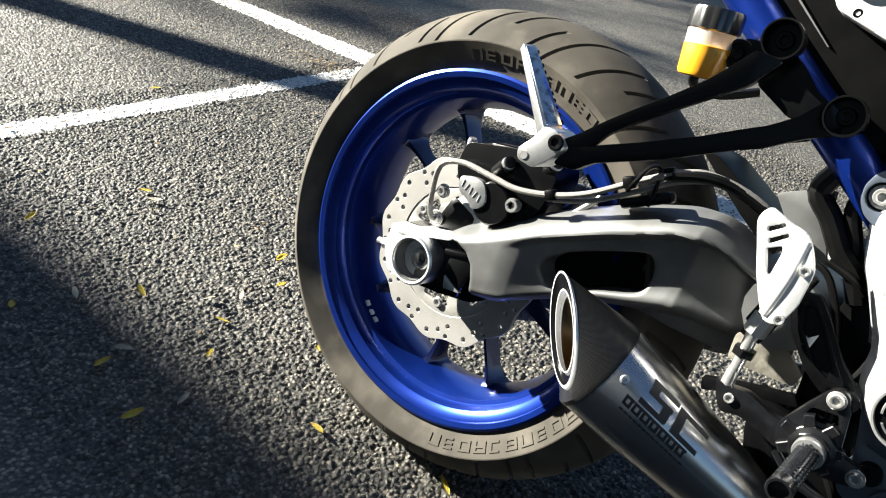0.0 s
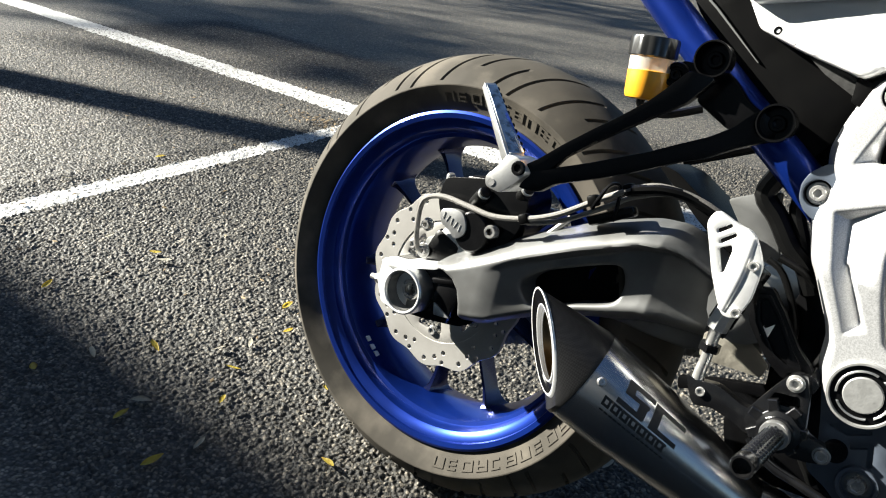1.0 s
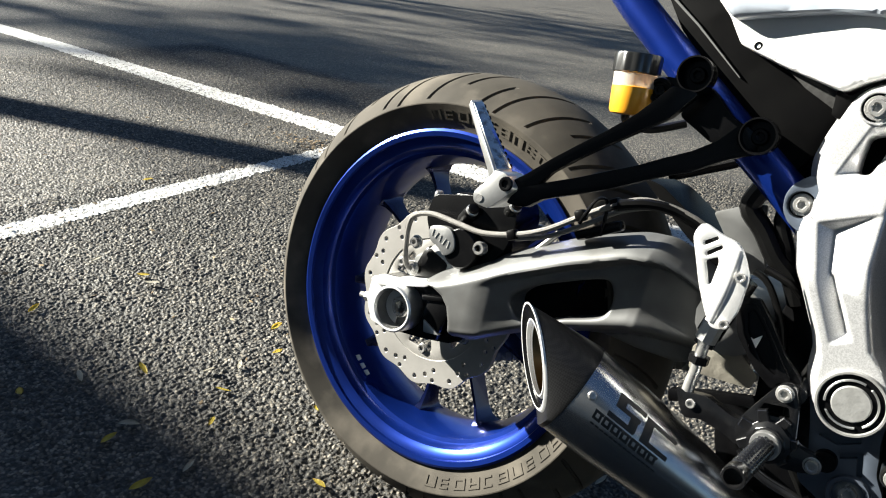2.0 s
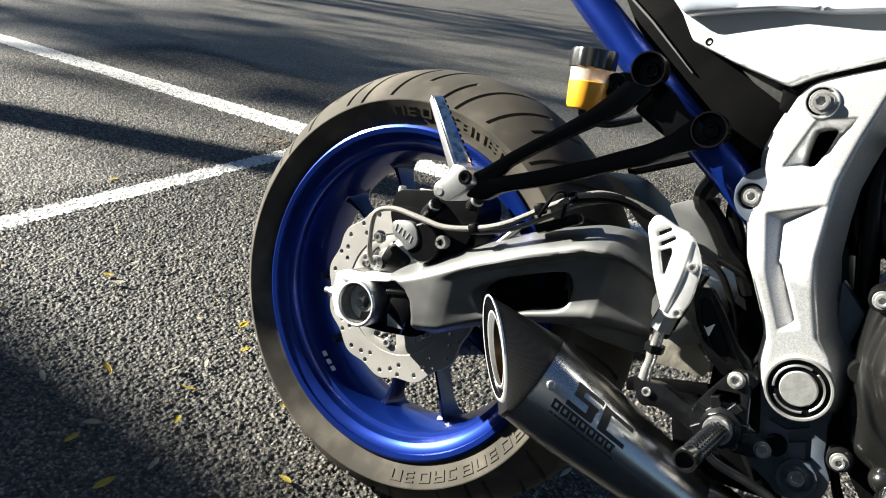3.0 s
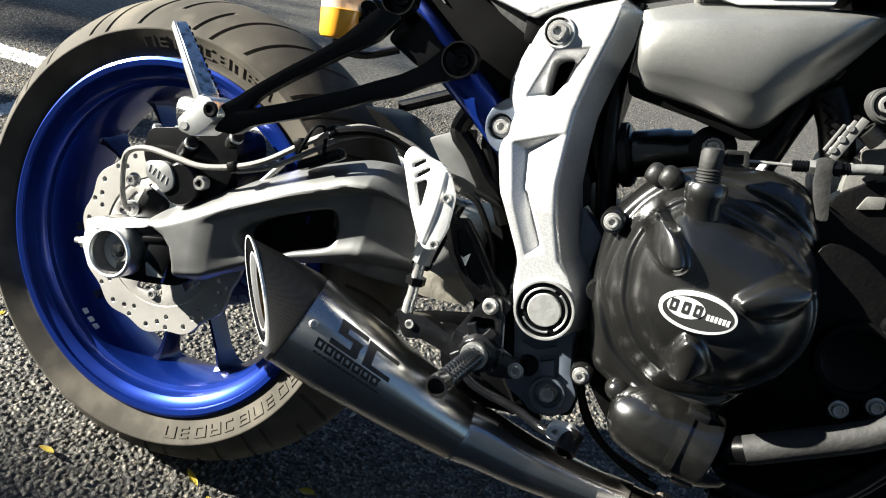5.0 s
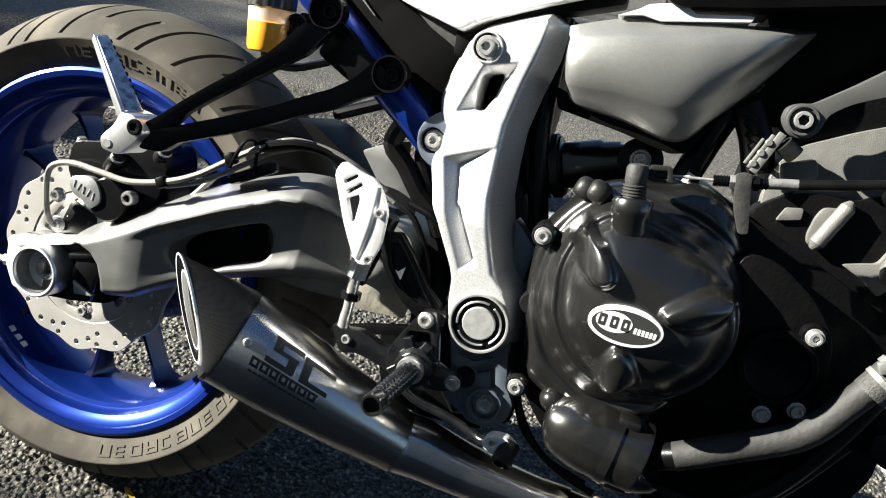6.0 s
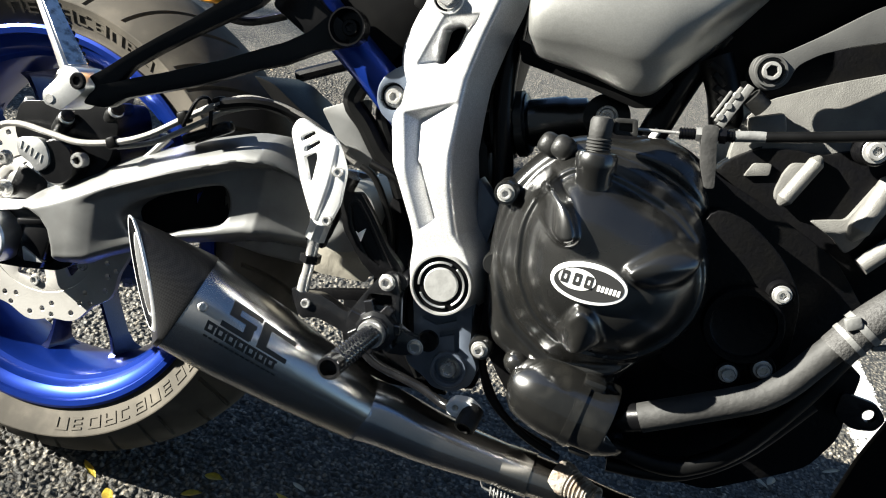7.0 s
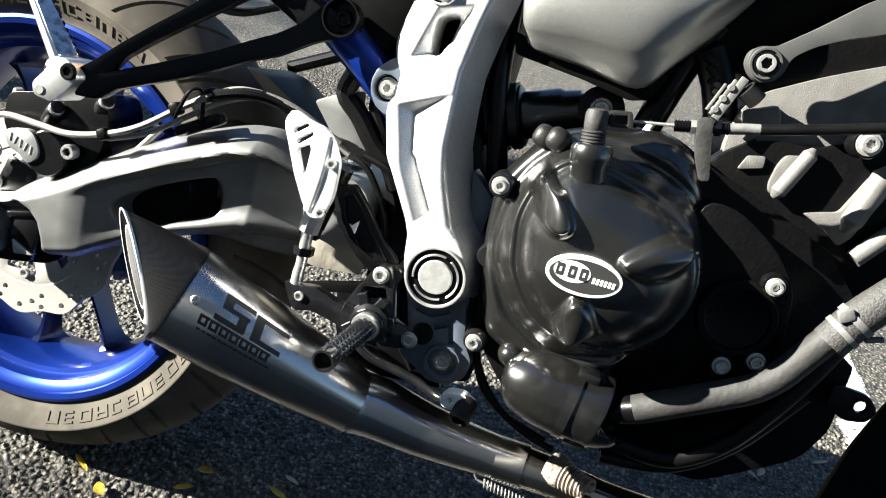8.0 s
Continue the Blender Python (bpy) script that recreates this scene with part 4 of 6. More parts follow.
rv = lathe([(0.0048, -0.001), (0.0048, 0.0012), (0.0035, 0.0025), (0.0018, 0.0026), (0.0016, 0.0012)], p0, p0 - (AX0 + AXD * 0.012), 16)
part("rivet", rv, M_STEEL, exhaust)


def can_patch(s0, s1, a0, a1, slant=0.0, bm=None, ns=6, na=6):
    """A thin printed patch that follows the silencer's skin."""
    b = bm or bmesh.new()
    rows = [[b.verts.new(on_can(s0 + (s1 - s0) * i / ns + slant * j / na, a0 + (a1 - a0) * j / na, 0.0003)) for j in range(na + 1)] for i in range(ns + 1)]
    for r0, r1 in zip(rows, rows[1:]):
        for j in range(na):
            b.faces.new((r0[j], r1[j], r1[j + 1], r0[j + 1]))
    return b


logo = bmesh.new()
for s0, s1, a0, a1 in ((0.030, 0.062, 40, 48), (0.030, 0.040, 26, 48), (0.030, 0.060, 24, 31), (0.051, 0.061, 6, 31), (0.028, 0.060, 4, 12),
                       (0.068, 0.078, 4, 46), (0.068, 0.102, 38, 46), (0.068, 0.102, 4, 12)):
    can_patch(0.036 + (s0 - 0.028) * 1.0, 0.036 + (s1 - 0.028) * 1.0, a0 * 0.72 + 25, a1 * 0.72 + 25, -0.006 * (a1 - a0) / 44, logo)
part("logo_mark", logo, M_DECALG, exhaust, "dark grey block logo shape")
bars = bmesh.new()
for k in range(7):
    s = 0.026 + 0.0112 * k
    can_patch(s, s + 0.0028, 15, 26, -0.002, bars, 2, 3)
    can_patch(s, s + 0.0094, 23, 26, -0.0006, bars, 3, 2)
    can_patch(s, s + 0.0094, 15, 18, -0.0006, bars, 3, 2)
    can_patch(s + 0.0066, s + 0.0094, 15, 26, -0.002, bars, 2, 3)
part("logo_bar", bars, M_DECAL, exhaust, "row of black block marks")
bars = bmesh.new()
for k in range(14):
    s = 0.028 + 0.0058 * k
    can_patch(s, s + 0.0042, 9, 11, 0, bars, 1, 1)
part("small_print", bars, M_DECALG, exhaust, "thin line of illegible print")
WELD = Vector((0.672, -0.105, -0.083))
link = tube([AX1 - AXD * 0.002, AX1 + AXD * 0.02 + Vector((0.006, 0, 0.006)), Vector((0.530, -0.094, -0.084)), Vector((0.600, -0.096, -0.086)), WELD],
            [0.0340, 0.0335, 0.0290, 0.0235, 0.0205], 36, 8)
part("link_pipe", link, M_EXH2, exhaust, "heat-tinted blue and bronze link pipe", 30)
seam = tube([AX1 - AXD * 0.0015, AX1 + AXD * 0.0015], 0.0345, 48, smooth=False)
part("weld_seam", seam, M_EXH2, exhaust)
slv = tube([Vector((0.612, -0.0968, -0.0862)), Vector((0.642, -0.1005, -0.0848))], 0.0236, 32, smooth=False)
part("pipe_sleeve", slv, M_EXH, exhaust, "polished sleeve")
rnd = random.Random(4)
W0, W1 = Vector((0.681, -0.114, -0.073)), Vector((0.707, -0.130, -0.072))
wd_ = (W1 - W0).normalized()
wl = (W1 - W0).length
prof = [(0.0190, -0.016), (0.0185, -0.006), (0.0160, 0.0)]
for k in range(7):
    a = wl * (k + 0.2) / 7
    q = 0.0155 - 0.0006 * k + rnd.uniform(-0.0007, 0.0007)
    prof += [(q - 0.0020, a), (q, a + wl * 0.03), (q, a + wl * 0.08), (q - 0.0020, a + wl * 0.115)]
prof += [(0.0105, wl), (0.0080, wl - 0.003), (0.0070, wl - 0.010)]
bead = part("weld_stub", lathe(prof, W0, wd_, 28), M_WELD, exhaust, "ridged burnt stub on the pipe", 25)
# black disc paints the dark of the stub's opening
part("stub_dark_disc", lathe([(0.0072, wl - 0.0095), (0.0072, wl - 0.009)], W0, wd_, 20), M_BLACK, exhaust)
for k in range(4):
    wd = blob(W1 + Vector((rnd.uniform(-0.010, 0.002), -0.006 + rnd.uniform(-0.006, 0.0), rnd.uniform(-0.012, 0.010))), (0.006, 0.004, 0.005), (rnd.uniform(0, 90), 0, rnd.uniform(0, 90)), 2.0, None, 10, 7)
    part("weld_drop", wd, M_WELD, bead)
ff = tube([WELD, Vector((0.740, -0.112, -0.086)), Vector((0.82, -0.10, -0.088)), Vector((0.93, -0.07, -0.06))], [0.0195, 0.0185, 0.021, 0.021], 28, 6)
part("front_pipe", ff, M_EXH2, exhaust, "steel collector pipe")
sp = bmesh.new()
q0, q1 = Vector((0.604, -0.110, -0.112)), Vector((0.664, -0.120, -0.114))
coil = [q0.lerp(q1, i / 120) + Vector((0, math.cos(i * 0.8) * 0.004, math.sin(i * 0.8) * 0.004)) for i in range(121)]
tube(coil, 0.0011, 6, 1, sp, smooth=False)
tube([q0 + Vector((-0.012, 0, 0.010)), q0 + Vector((-0.008, 0, 0.002)), q0], 0.0012, 6, 2, sp)
part("exhaust_spring", sp, M_CASTGREY, exhaust, "thin exhaust spring")

# ---- passenger peg bracket


def bracket_y(x):
    return -0.228 + (x - 0.165) * 0.47


def lean_y(v):
    return Vector((v.x, v.y + bracket_y(v.x), v.z))


pb = plate(rounded(mm("160,196 168,213 177,221 196,242 217,263 237,282 257,303 268,318 281,337 304,335 287,308 260,285 239,267 218,248 198,228 188,210 178,196"), 0.004), -0.005, 0.006, (), 0.0025, 2, lean_y)
plate(rounded(mm("166,188 174,207 184,211 201,220 224,231 246,243 269,255 291,269 313,282 331,297 346,318 378,302 368,294 342,281 314,261 295,252 273,239 251,226 228,215 196,200 184,188"), 0.004), -0.006, 0.006, (), 0.0025, 2, lean_y, pb)
bracket = part("passenger_bracket", pb, M_BLACK, bike, "black forged passenger footrest bracket")
for cx, cz, cy in ((0.294, 0.352, -0.163), (0.364, 0.309, -0.150)):
    b = lathe([(0.0172, 0.014), (0.0180, -0.001), (0.0174, -0.004), (0.0160, -0.004), (0.0152, -0.001), (0.0142, 0.010)], (cx, cy, cz), (0, 1, 0), 36)
    part("bracket_eye", b, M_BLACK, bracket)
    bolt(bracket, (cx, cy + 0.011, cz), 0.0080, 0.006, mat=M_BLACK)
arm = plate(rounded(mm("282,312 298,304 322,292 348,298 354,312 332,322 312,340 298,348"), 0.006), -0.140, -0.126, (), 0.003)
part("bracket_web", arm, M_BLACK, bracket)
lugm = plate(rounded(mm("164,218 175,204 166,192 152,178 134,180 131,190 143,204 150,218"), 0.004), -0.242, -0.205, (), 0.003)
part("peg_hinge", lugm, M_ALU, bracket, "scuffed aluminium footrest hinge")
bolt(bracket, (0.167, -0.243, 0.208), 0.0075, 0.003, mat=M_BLACK)
b = lathe([(0.004, -0.243), (0.004, -0.205)], (0.140, 0, 0.186), (0, 1, 0), 10)
part("hinge_pin", b, M_STEEL, bracket)
# the folded footrest: an aluminium blade with a rubber top
A, Bp = Vector((0.150, -0.224, 0.212)), Vector((0.080, -0.196, 0.277))
d = (Bp - A).normalized()
s = Vector((0, 1, 0)).cross(d).normalized()
w = d.cross(s)
th = radians(62)
s, w = s * math.cos(th) + w * math.sin(th), w * math.cos(th) - s * math.sin(th)


def blade(t0, t1, s0, s1, w0, w1, rows=2):
    loops = []
    for k in range(rows):
        t = t0 + (t1 - t0) * k / (rows - 1)
        c = A + d * t
        taper = 1 - 0.35 * (t / 0.098)
        loops.append([c + s * a * taper + w * q * taper for a, q in ((s0, w0), (s1, w0), (s1, w1), (s0, w1))])
    b = rings(loops)
    bmesh.ops.bevel(b, geom=b.edges[:], offset=0.0012, segments=2, affect="EDGES", profile=0.5, clamp_overlap=True)
    return b


part("footrest", blade(-0.012, 0.099, -0.0115, 0.0095, -0.006, 0.007), M_ALU, bracket, "folded-up scuffed aluminium passenger footrest")
teeth = bmesh.new()
rub = blade(0.004, 0.096, -0.0085, 0.0098, -0.0072, -0.004)
for k in range(11):
    merge(teeth, blade(0.006 + 0.0082 * k, 0.0105 + 0.0082 * k, 0.0085, 0.0120, -0.0076, 0.006))
part("footrest_pad", rub, M_PEG, bracket, "polished blade face")
part("footrest_edge", teeth, M_BLACK, bracket, "dark notched edge")

# ---- brake fluid reservoir
RC, RUP = Vector((0.2345, -0.150, 0.304)), Vector((-0.09, -0.02, 1)).normalized()
bot = lathe([(0.0150, -0.0030), (0.0190, -0.0020), (0.0205, 0.001), (0.0213, 0.020), (0.0220, 0.036), (0.0220, 0.040)], RC, RUP, 36)
res = part("brake_reservoir", bot, bottle, bike, "translucent brake fluid reservoir, half full of amber fluid")
fl = lathe([(0.0150, -0.0034), (0.0192, -0.0023), (0.0208, 0.001), (0.0216, 0.020), (0.0218, 0.0245), (0.0205, 0.0255)], RC, RUP, 32)
res.visible_shadow = False
part("brake_fluid", fl, M_FLUID, res, "amber brake fluid")
seg = 48
capl = []
u, v, dd = axes(RUP)
for r, a in ((0.0222, 0.038), (0.0242, 0.039), (0.0245, 0.055), (0.0232, 0.0575), (0.0, 0.0578)):
    capl.append([RC + dd * a + (u * math.cos(TAU * i / seg) + v * math.sin(TAU * i / seg)) * (r - (0.0012 if i % 4 < 2 and 0.0385 < a < 0.056 else 0)) for i in range(seg)])
part("reservoir_cap", rings(capl[:-1]), M_GLOSS, res, "ribbed black screw cap")
tabm = plate(rounded(mm("246,318 262,346 276,346 284,330 268,316"), 0.004), -0.150, -0.142, (), 0.001)
part("reservoir_bracket", tabm, M_BLACK, res)
b = lathe([(0.0125, 0.008), (0.013, 0.0), (0.012, -0.003), (0.009, -0.003), (0.0085, 0.0)], (0.261, -0.152, 0.331), (0, 1, 0), 28)
part("reservoir_grommet", b, M_RUBBER, res)
bolt(res, (0.261, -0.152, 0.331), 0.0055, 0.004, mat=M_BLACK)
b = tube(mm3("232,-148,305 229,-142,297 233,-130,291 250,-112,292 278,-96,306"), 0.0045, 10, 5)
part("reservoir_hose", b, M_RUBBER, res)

# ---- subframe, seat and side panels
sf = tube(mm3("150,-96,452 190,-98,416 250,-100,370 320,-102,318 400,-104,262 440,-104,232"), 0.0195, 16, 4)
part("subframe", sf, M_BLUE, bike, "blue painted subframe tube")
und = plate(rounded(mm("205,452 246,398 300,352 352,312 396,286 424,330 420,366 345,390 300,440"), 0.006), -0.098, -0.070, (), 0.003)
undert = part("side_cover", und, M_PLASTIC, bike, "black plastic side cover below the seat")
# thin pale strip painted as the highlight along the black cover
und = plate(rounded(mm("222,431 262,404 318,361 319,361.5 263,405.8 224,432.6"), 0.0003), -0.1012, -0.097, (), 0.0008)
part("cover_glint", und, M_SWING, undert)
# corner of the black cover, coloured grey as if light fell on it
und = plate(rounded(mm("346,388 417,362 420,345 384,362"), 0.002), -0.120, -0.100, (), 0.001)
part("cover_corner", und, M_PIPEGREY, undert, "corner of the cover, greyed in place of light on it")


wp = relief(rounded(mm("281,430 298,415 317,390 368,375 418,364 437,377 494,404 549,427 600,448 612,500 340,500 272,452"), 0.004, 2), (),
            lambda x, z: -0.128 + (z - 0.40) * 0.10 - 0.008 * smoothstep(0.30, 0.42, x), lambda x, z: -0.075 + 0 * x, 0.006, 0.003)
seatp = part("seat_panel", wp, M_WHITE, bike, "white painted tail side panel", 40)
# panel's upper part, coloured blue-grey in place of shade
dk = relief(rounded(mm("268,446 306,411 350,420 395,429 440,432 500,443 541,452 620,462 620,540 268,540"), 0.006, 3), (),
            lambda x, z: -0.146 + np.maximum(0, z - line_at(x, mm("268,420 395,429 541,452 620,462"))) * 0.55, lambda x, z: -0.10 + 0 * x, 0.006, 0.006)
part("seat_panel_top", dk, M_WHITE_SHADED, bike, "upper part of the white panel, blue-grey for the shade on it", 40)
bolt(seatp, (0.334, -0.129, 0.391), 0.004, 0.002, mat=M_BLACK)
und = plate(rounded(mm("412,366 424,362 450,384 500,410 560,430 560,420 500,398 452,372 424,340 414,342"), 0.003), -0.126, -0.09, (), 0.002)
part("seat_trim", und, M_PLASTIC, bike, "black trim under the white panel")

# black filler added so that the gap behind the covers looks dark
bbx = plate(rounded(mm("300,330 380,262 440,236 512,262 520,400 420,420 300,420"), 0.006), -0.080, 0.02, (), 0.004)
part("frame_filler", bbx, M_PLASTIC, bike, "black filler panel inside the frame")

# ---- tank side cover


def tank_skin():
    """Side cover lofted over four lines from its lower edge to its upper edge, with two soft creases; it turns in towards the front."""
    lines = [mm("530,334 542,323 585,319 636,312 661,338 692,378 723,426"), mm("524,346 534,339 579,341 626,342 653,357 685,390 724,428"),
             mm("519,375 525,379 565,389 609,399 655,411 698,421 725,431"), mm("520,390 521,391 560,405 584,409 606,412 654,421 725,434")]
    depth = [(-0.137, -0.138, -0.139, -0.139, -0.134, -0.125, -0.108), (-0.138, -0.153, -0.158, -0.158, -0.153, -0.142, -0.110),
             (-0.138, -0.154, -0.159, -0.159, -0.157, -0.148, -0.112), (-0.136, -0.142, -0.143, -0.143, -0.142, -0.136, -0.110)]
    rows = [spline([(p[0], y, p[1]) for p, y in zip(ln, dp)], 5) for ln, dp in zip(lines, depth)]
    b, l, u, t = rows
    out = [[p + Vector((0, 0.05, 0)) for p in b], b]
    out.append([p.lerp(q, 0.12) + Vector((0, (q.y - p.y) * 0.22, 0)) for p, q in zip(b, l)])
    out += [[p.lerp(q, 0.55) for p, q in zip(b, l)], [p.lerp(q, 0.93) for p, q in zip(b, l)]]
    out += [[p.lerp(q, k) + Vector((0, -0.005 * k * (1 - k) * 4 * (1 if p.y < -0.13 else 0), 0)) for p, q in zip(l, u)] for k in (0.04, 0.2, 0.4, 0.6, 0.8, 0.96)]
    out += [[p.lerp(q, k) for p, q in zip(u, t)] for k in (0.08, 0.5, 0.94)]
    out += [t, [p + Vector((0, 0.05, 0)) for p in t]]
    return rings(out, False, False, closed=False)


tank = part("tank_cover", tank_skin(), M_TANK, bike, "satin grey tank side cover", 60)
lp = plate(rounded(mm("518,336 526,316 588,309 634,301 649,305 660,328 652,332 638,316 590,323 545,329"), 0.003), -0.135, -0.10, (), 0.003)
part("cover_lip", lp, M_PLASTIC, tank, "black lower lip of the cover")
lp = plate(rounded(mm("556,406 573,415 581,421 600,426 612,426 621,421 668,429 667,424 594,409 578,411"), 0.002), -0.150, -0.12, (), 0.002)
part("cover_trim", lp, M_SATIN, tank, "light grey trim above the cover")
kp = plate(rounded(mm("592,428 604,423 672,436 770,459 800,500 780,520 600,500"), 0.006), -0.156, -0.06, (), 0.004)
part("knee_pad", kp, M_PLASTIC, bike, "black textured pad above the tank cover")
tk = plate(rounded(mm("680,440 700,404 684,362 716,344 748,370 800,416 880,470 880,520 760,500"), 0.006), -0.110, 0.05, (), 0.004)
part("airbox", tk, M_PLASTIC, bike, "black airbox behind the cover")

# ---- frame cover in cast aluminium
COVER_EDGE = mm("502,389 477,379 454,369 443,363 437,354 428,322 424,300 427,287 434,276 434,250 428,240 440,202 447,192 471,151 477,136 479,112 485,94 495,83 511,78 526,82 537,93 540,108 537,126 527,140 515,154 509,169 502,188 495,212 492,222 489,258 488,289 491,308 495,331 502,362")
SLOT = mm("453,329 460,333 472,335 467,311 464,298 453,296 452,313")
PIVOT = (0.512, 0.1075)
RIGHT_EDGE = [(z, x) for x, z in mm("570,130 535,138 515,154 509,169 502,188 495,212 492,222 489,258 488,289 491,308 495,331 502,362 508,389")]


LEFT_WALL = [(0.437, 0.250, 0.4535, 0.199, 0.85), (0.4535, 0.199, 0.480, 0.150, 0.85)]


def cover_cast(x, z):
    """Upper plane, a middle plane tilted to the sky, and a lower plane, with a pocket round the slot, a hollow with a ramp, and a groove."""
    t = np.clip((z - 0.195) / 0.105, 0, 1)
    y = -0.176 + 0.018 * t - (x - 0.46) * 0.08 * smoothstep(0.190, 0.215, z)
    top = pocket((x, z), [(0.436, 0.280, 0.456, 0.2955, 2.5), (0.472, 0.298, 0.485, 0.346, 2.2), (0.484, 0.347, 0.453, 0.338, 1.3), (0.452, 0.337, 0.434, 0.281, 1.0), (0.452, 0.294, 0.474, 0.299, 2.5)])
    mid = pocket((x, z), LEFT_WALL + [(0.4715, 0.2635, 0.438, 0.2485, 1.1), (0.488, 0.190, 0.486, 0.280, 0.30), (0.455, 0.1965, 0.492, 0.1985, 3.0)])
    low = pocket((x, z), LEFT_WALL + [(0.478, 0.149, 0.497, 0.159, 1.4), (0.495, 0.160, 0.473, 0.199, 3.0), (0.476, 0.216, 0.449, 0.216, 1.0)])
    return y + np.maximum(np.minimum(np.maximum(mid, low), 0.011), np.minimum(top, 0.016))


def cover_face(x, z):
    """The casting with its edges eased."""
    e = 0.0009
    right = line_at(z, RIGHT_EDGE)
    roll = 0.0045 * np.clip(1 - (right - x) / 0.007, 0, 1) ** 2
    return roll + sum(cover_cast(x + a * e, z + b * e) for a, b in ((0, 0), (1, 1), (1, -1), (-1, 1), (-1, -1))) / 5


cover = part("frame_cover", relief(rounded(COVER_EDGE, 0.004, 2), [rounded(SLOT, 0.004, 2)], cover_face, lambda x, z: -0.116 + 0 * x, 0.0013, 0.0025, 0.014), M_SILVER, bike, "cast aluminium frame side cover with a grainy silver finish", 24)
# ear and its bolt seat take a blue-grey that stands for shade
ear = plate(rounded(mm("446,296 428,292 414,284 404,274 400,262 402,249 409,239 420,233 446,232"), 0.004), -0.136, -0.095, [circle2(0.416, 0.2575, 0.0128, 28)], 0.003)
part("cover_ear", ear, M_FRAMED, cover, "bolt ear of the cover, blue-grey in place of shade")
for bx, bz, by in ((0.452, 0.354, -0.1575), (0.416, 0.2575, -0.127)):
    # black disc round the bolt, painting the shade of its recess
    part("bolt_dark_disc", lathe([(0.0128, by), (0.0128, by + 0.004)], (bx, 0, bz), (0, 1, 0), 28), M_BLACK, cover)
    part("bolt_seat", lathe([(0.0148, by + 0.003), (0.0148, by - 0.002), (0.0140, by - 0.003), (0.0128, by - 0.003), (0.0124, by - 0.001), (0.0124, by + 0.003)], (bx, 0, bz), (0, 1, 0), 36, cap0=False, cap1=False), M_FRAMED if bx < 0.43 else M_SILVER, cover)
    bolt(cover, (bx, by - 0.0005, bz), 0.0076, 0.008, washer=0.0105)
# pivot cap
px, pz = PIVOT
b = lathe([(0.0258, -0.1785), (0.0258, -0.170), (0.0245, -0.168)], (px, 0, pz), (0, 1, 0), 48)
part("cap_recess", b, M_BLACK, cover)
b = lathe([(0.0290, -0.174), (0.0290, -0.1800), (0.0283, -0.1815), (0.0266, -0.1815), (0.0258, -0.1795)], (px, 0, pz), (0, 1, 0), 56, cap0=False, cap1=False)
part("cap_ring", b, M_CAPALU, cover, "bright pivot ring")
b = lathe([(0.0160, -0.170), (0.0160, -0.1795), (0.0150, -0.1808), (0.0, -0.1808)], (px, 0, pz), (0, 1, 0), 40, cap0=False)
part("pivot_cap", b, M_CAPALU, cover, "scratched round pivot cap")
b = bmesh.new()
for a0, a1 in ((-50, 60), (75, 195), (215, 295)):
    pts = [(px + r * math.cos(radians(a)), pz + r * math.sin(radians(a))) for r, seq in ((0.0218, range(a0, a1 + 1, 6)), (0.0200, range(a1, a0 - 1, -6))) for a in seq]
    plate(pts, -0.1805, -0.172, (), 0.0006, 1, bm=b)
part("cap_tooth", b, M_ALU, cover)
tr = plate(rounded(mm("514,204 540,181 536,137 524,150"), 0.002), -0.128, -0.10, (), 0.002)
part("frame_gusset", tr, M_FRAMED, bike, "dark grey frame gusset")
pl = plate(rounded(mm("470,116 545,116 541,83 546,63 549,44 561,26 559,8 543,-5 522,-6 512,2 493,10 488,20 494,34 486,66"), 0.006), -0.144, -0.100,
           [rounded(mm("495,60 512,57 530,67 528,72 512,63 500,65"), 0.0015), rounded(mm("516,51 534,60 540,37 535,36 531,53 518,46"), 0.0015)], 0.003, 2)
plate(rounded(mm("488,110 542,110 544,64 548,30 520,10 500,30"), 0.004), -0.139, -0.10, bm=pl)
lower = part("pivot_plate", pl, M_FRAMED, bike, "dark lower pivot plate, tinted with the sky's blue, with cast recesses")
b = lathe([(0.0185, -0.100), (0.0185, -0.1475), (0.0175, -0.149), (0.0145, -0.149), (0.0135, -0.147), (0.0135, -0.142)], (0.534, 0, 0.018), (0, 1, 0), 40)
part("bolt_boss", b, M_FRAMED, lower)
bolt(lower, (0.534, -0.142, 0.018), 0.0085, 0.008, washer=0.0115)
b = lathe([(0.0105, -0.10), (0.0105, -0.150), (0.0095, -0.152)], (0.508, 0, 0.040), (0, 1, 0), 24)
part("spacer", b, M_BLACK, lower)
# engine bay behind the cover
bk = plate(rounded(mm("440,240 505,240 530,160 560,120 560,-20 470,-30 430,20 420,120"), 0.01), -0.088, 0.06, (), 0.004)
part("frame_side", bk, M_BLACK, bike, "black frame and bracket behind the cover")
for pts, r in (("372,-100,262 366,-98,240 384,-96,222 404,-94,198 424,-92,182 436,-88,160", 0.0105), ("400,-92,262 398,-92,235 410,-90,210 420,-88,190", 0.008),
               ("400,-104,186 424,-104,180 438,-100,170", 0.004), ("390,-100,180 408,-100,170 432,-96,130 440,-90,90", 0.0035), ("470,-90,120 460,-92,70 470,-94,20 500,-96,-20", 0.005)):
    part("cable", tube(mm3(pts), r, 10, 4), M_RUBBER, bike, "black hose in the frame bay")
vis = blob((0.388, -0.1, 0.278), (0.010, 0.008, 0.006), (0, -20, 0))
part("hose_end", vis, M_WHITE, bike, "pale hose end")
gp = plate(rounded(mm("330,224 352,236 378,246 384,210 402,170 372,176"), 0.004), -0.084, -0.074, (), 0.001)
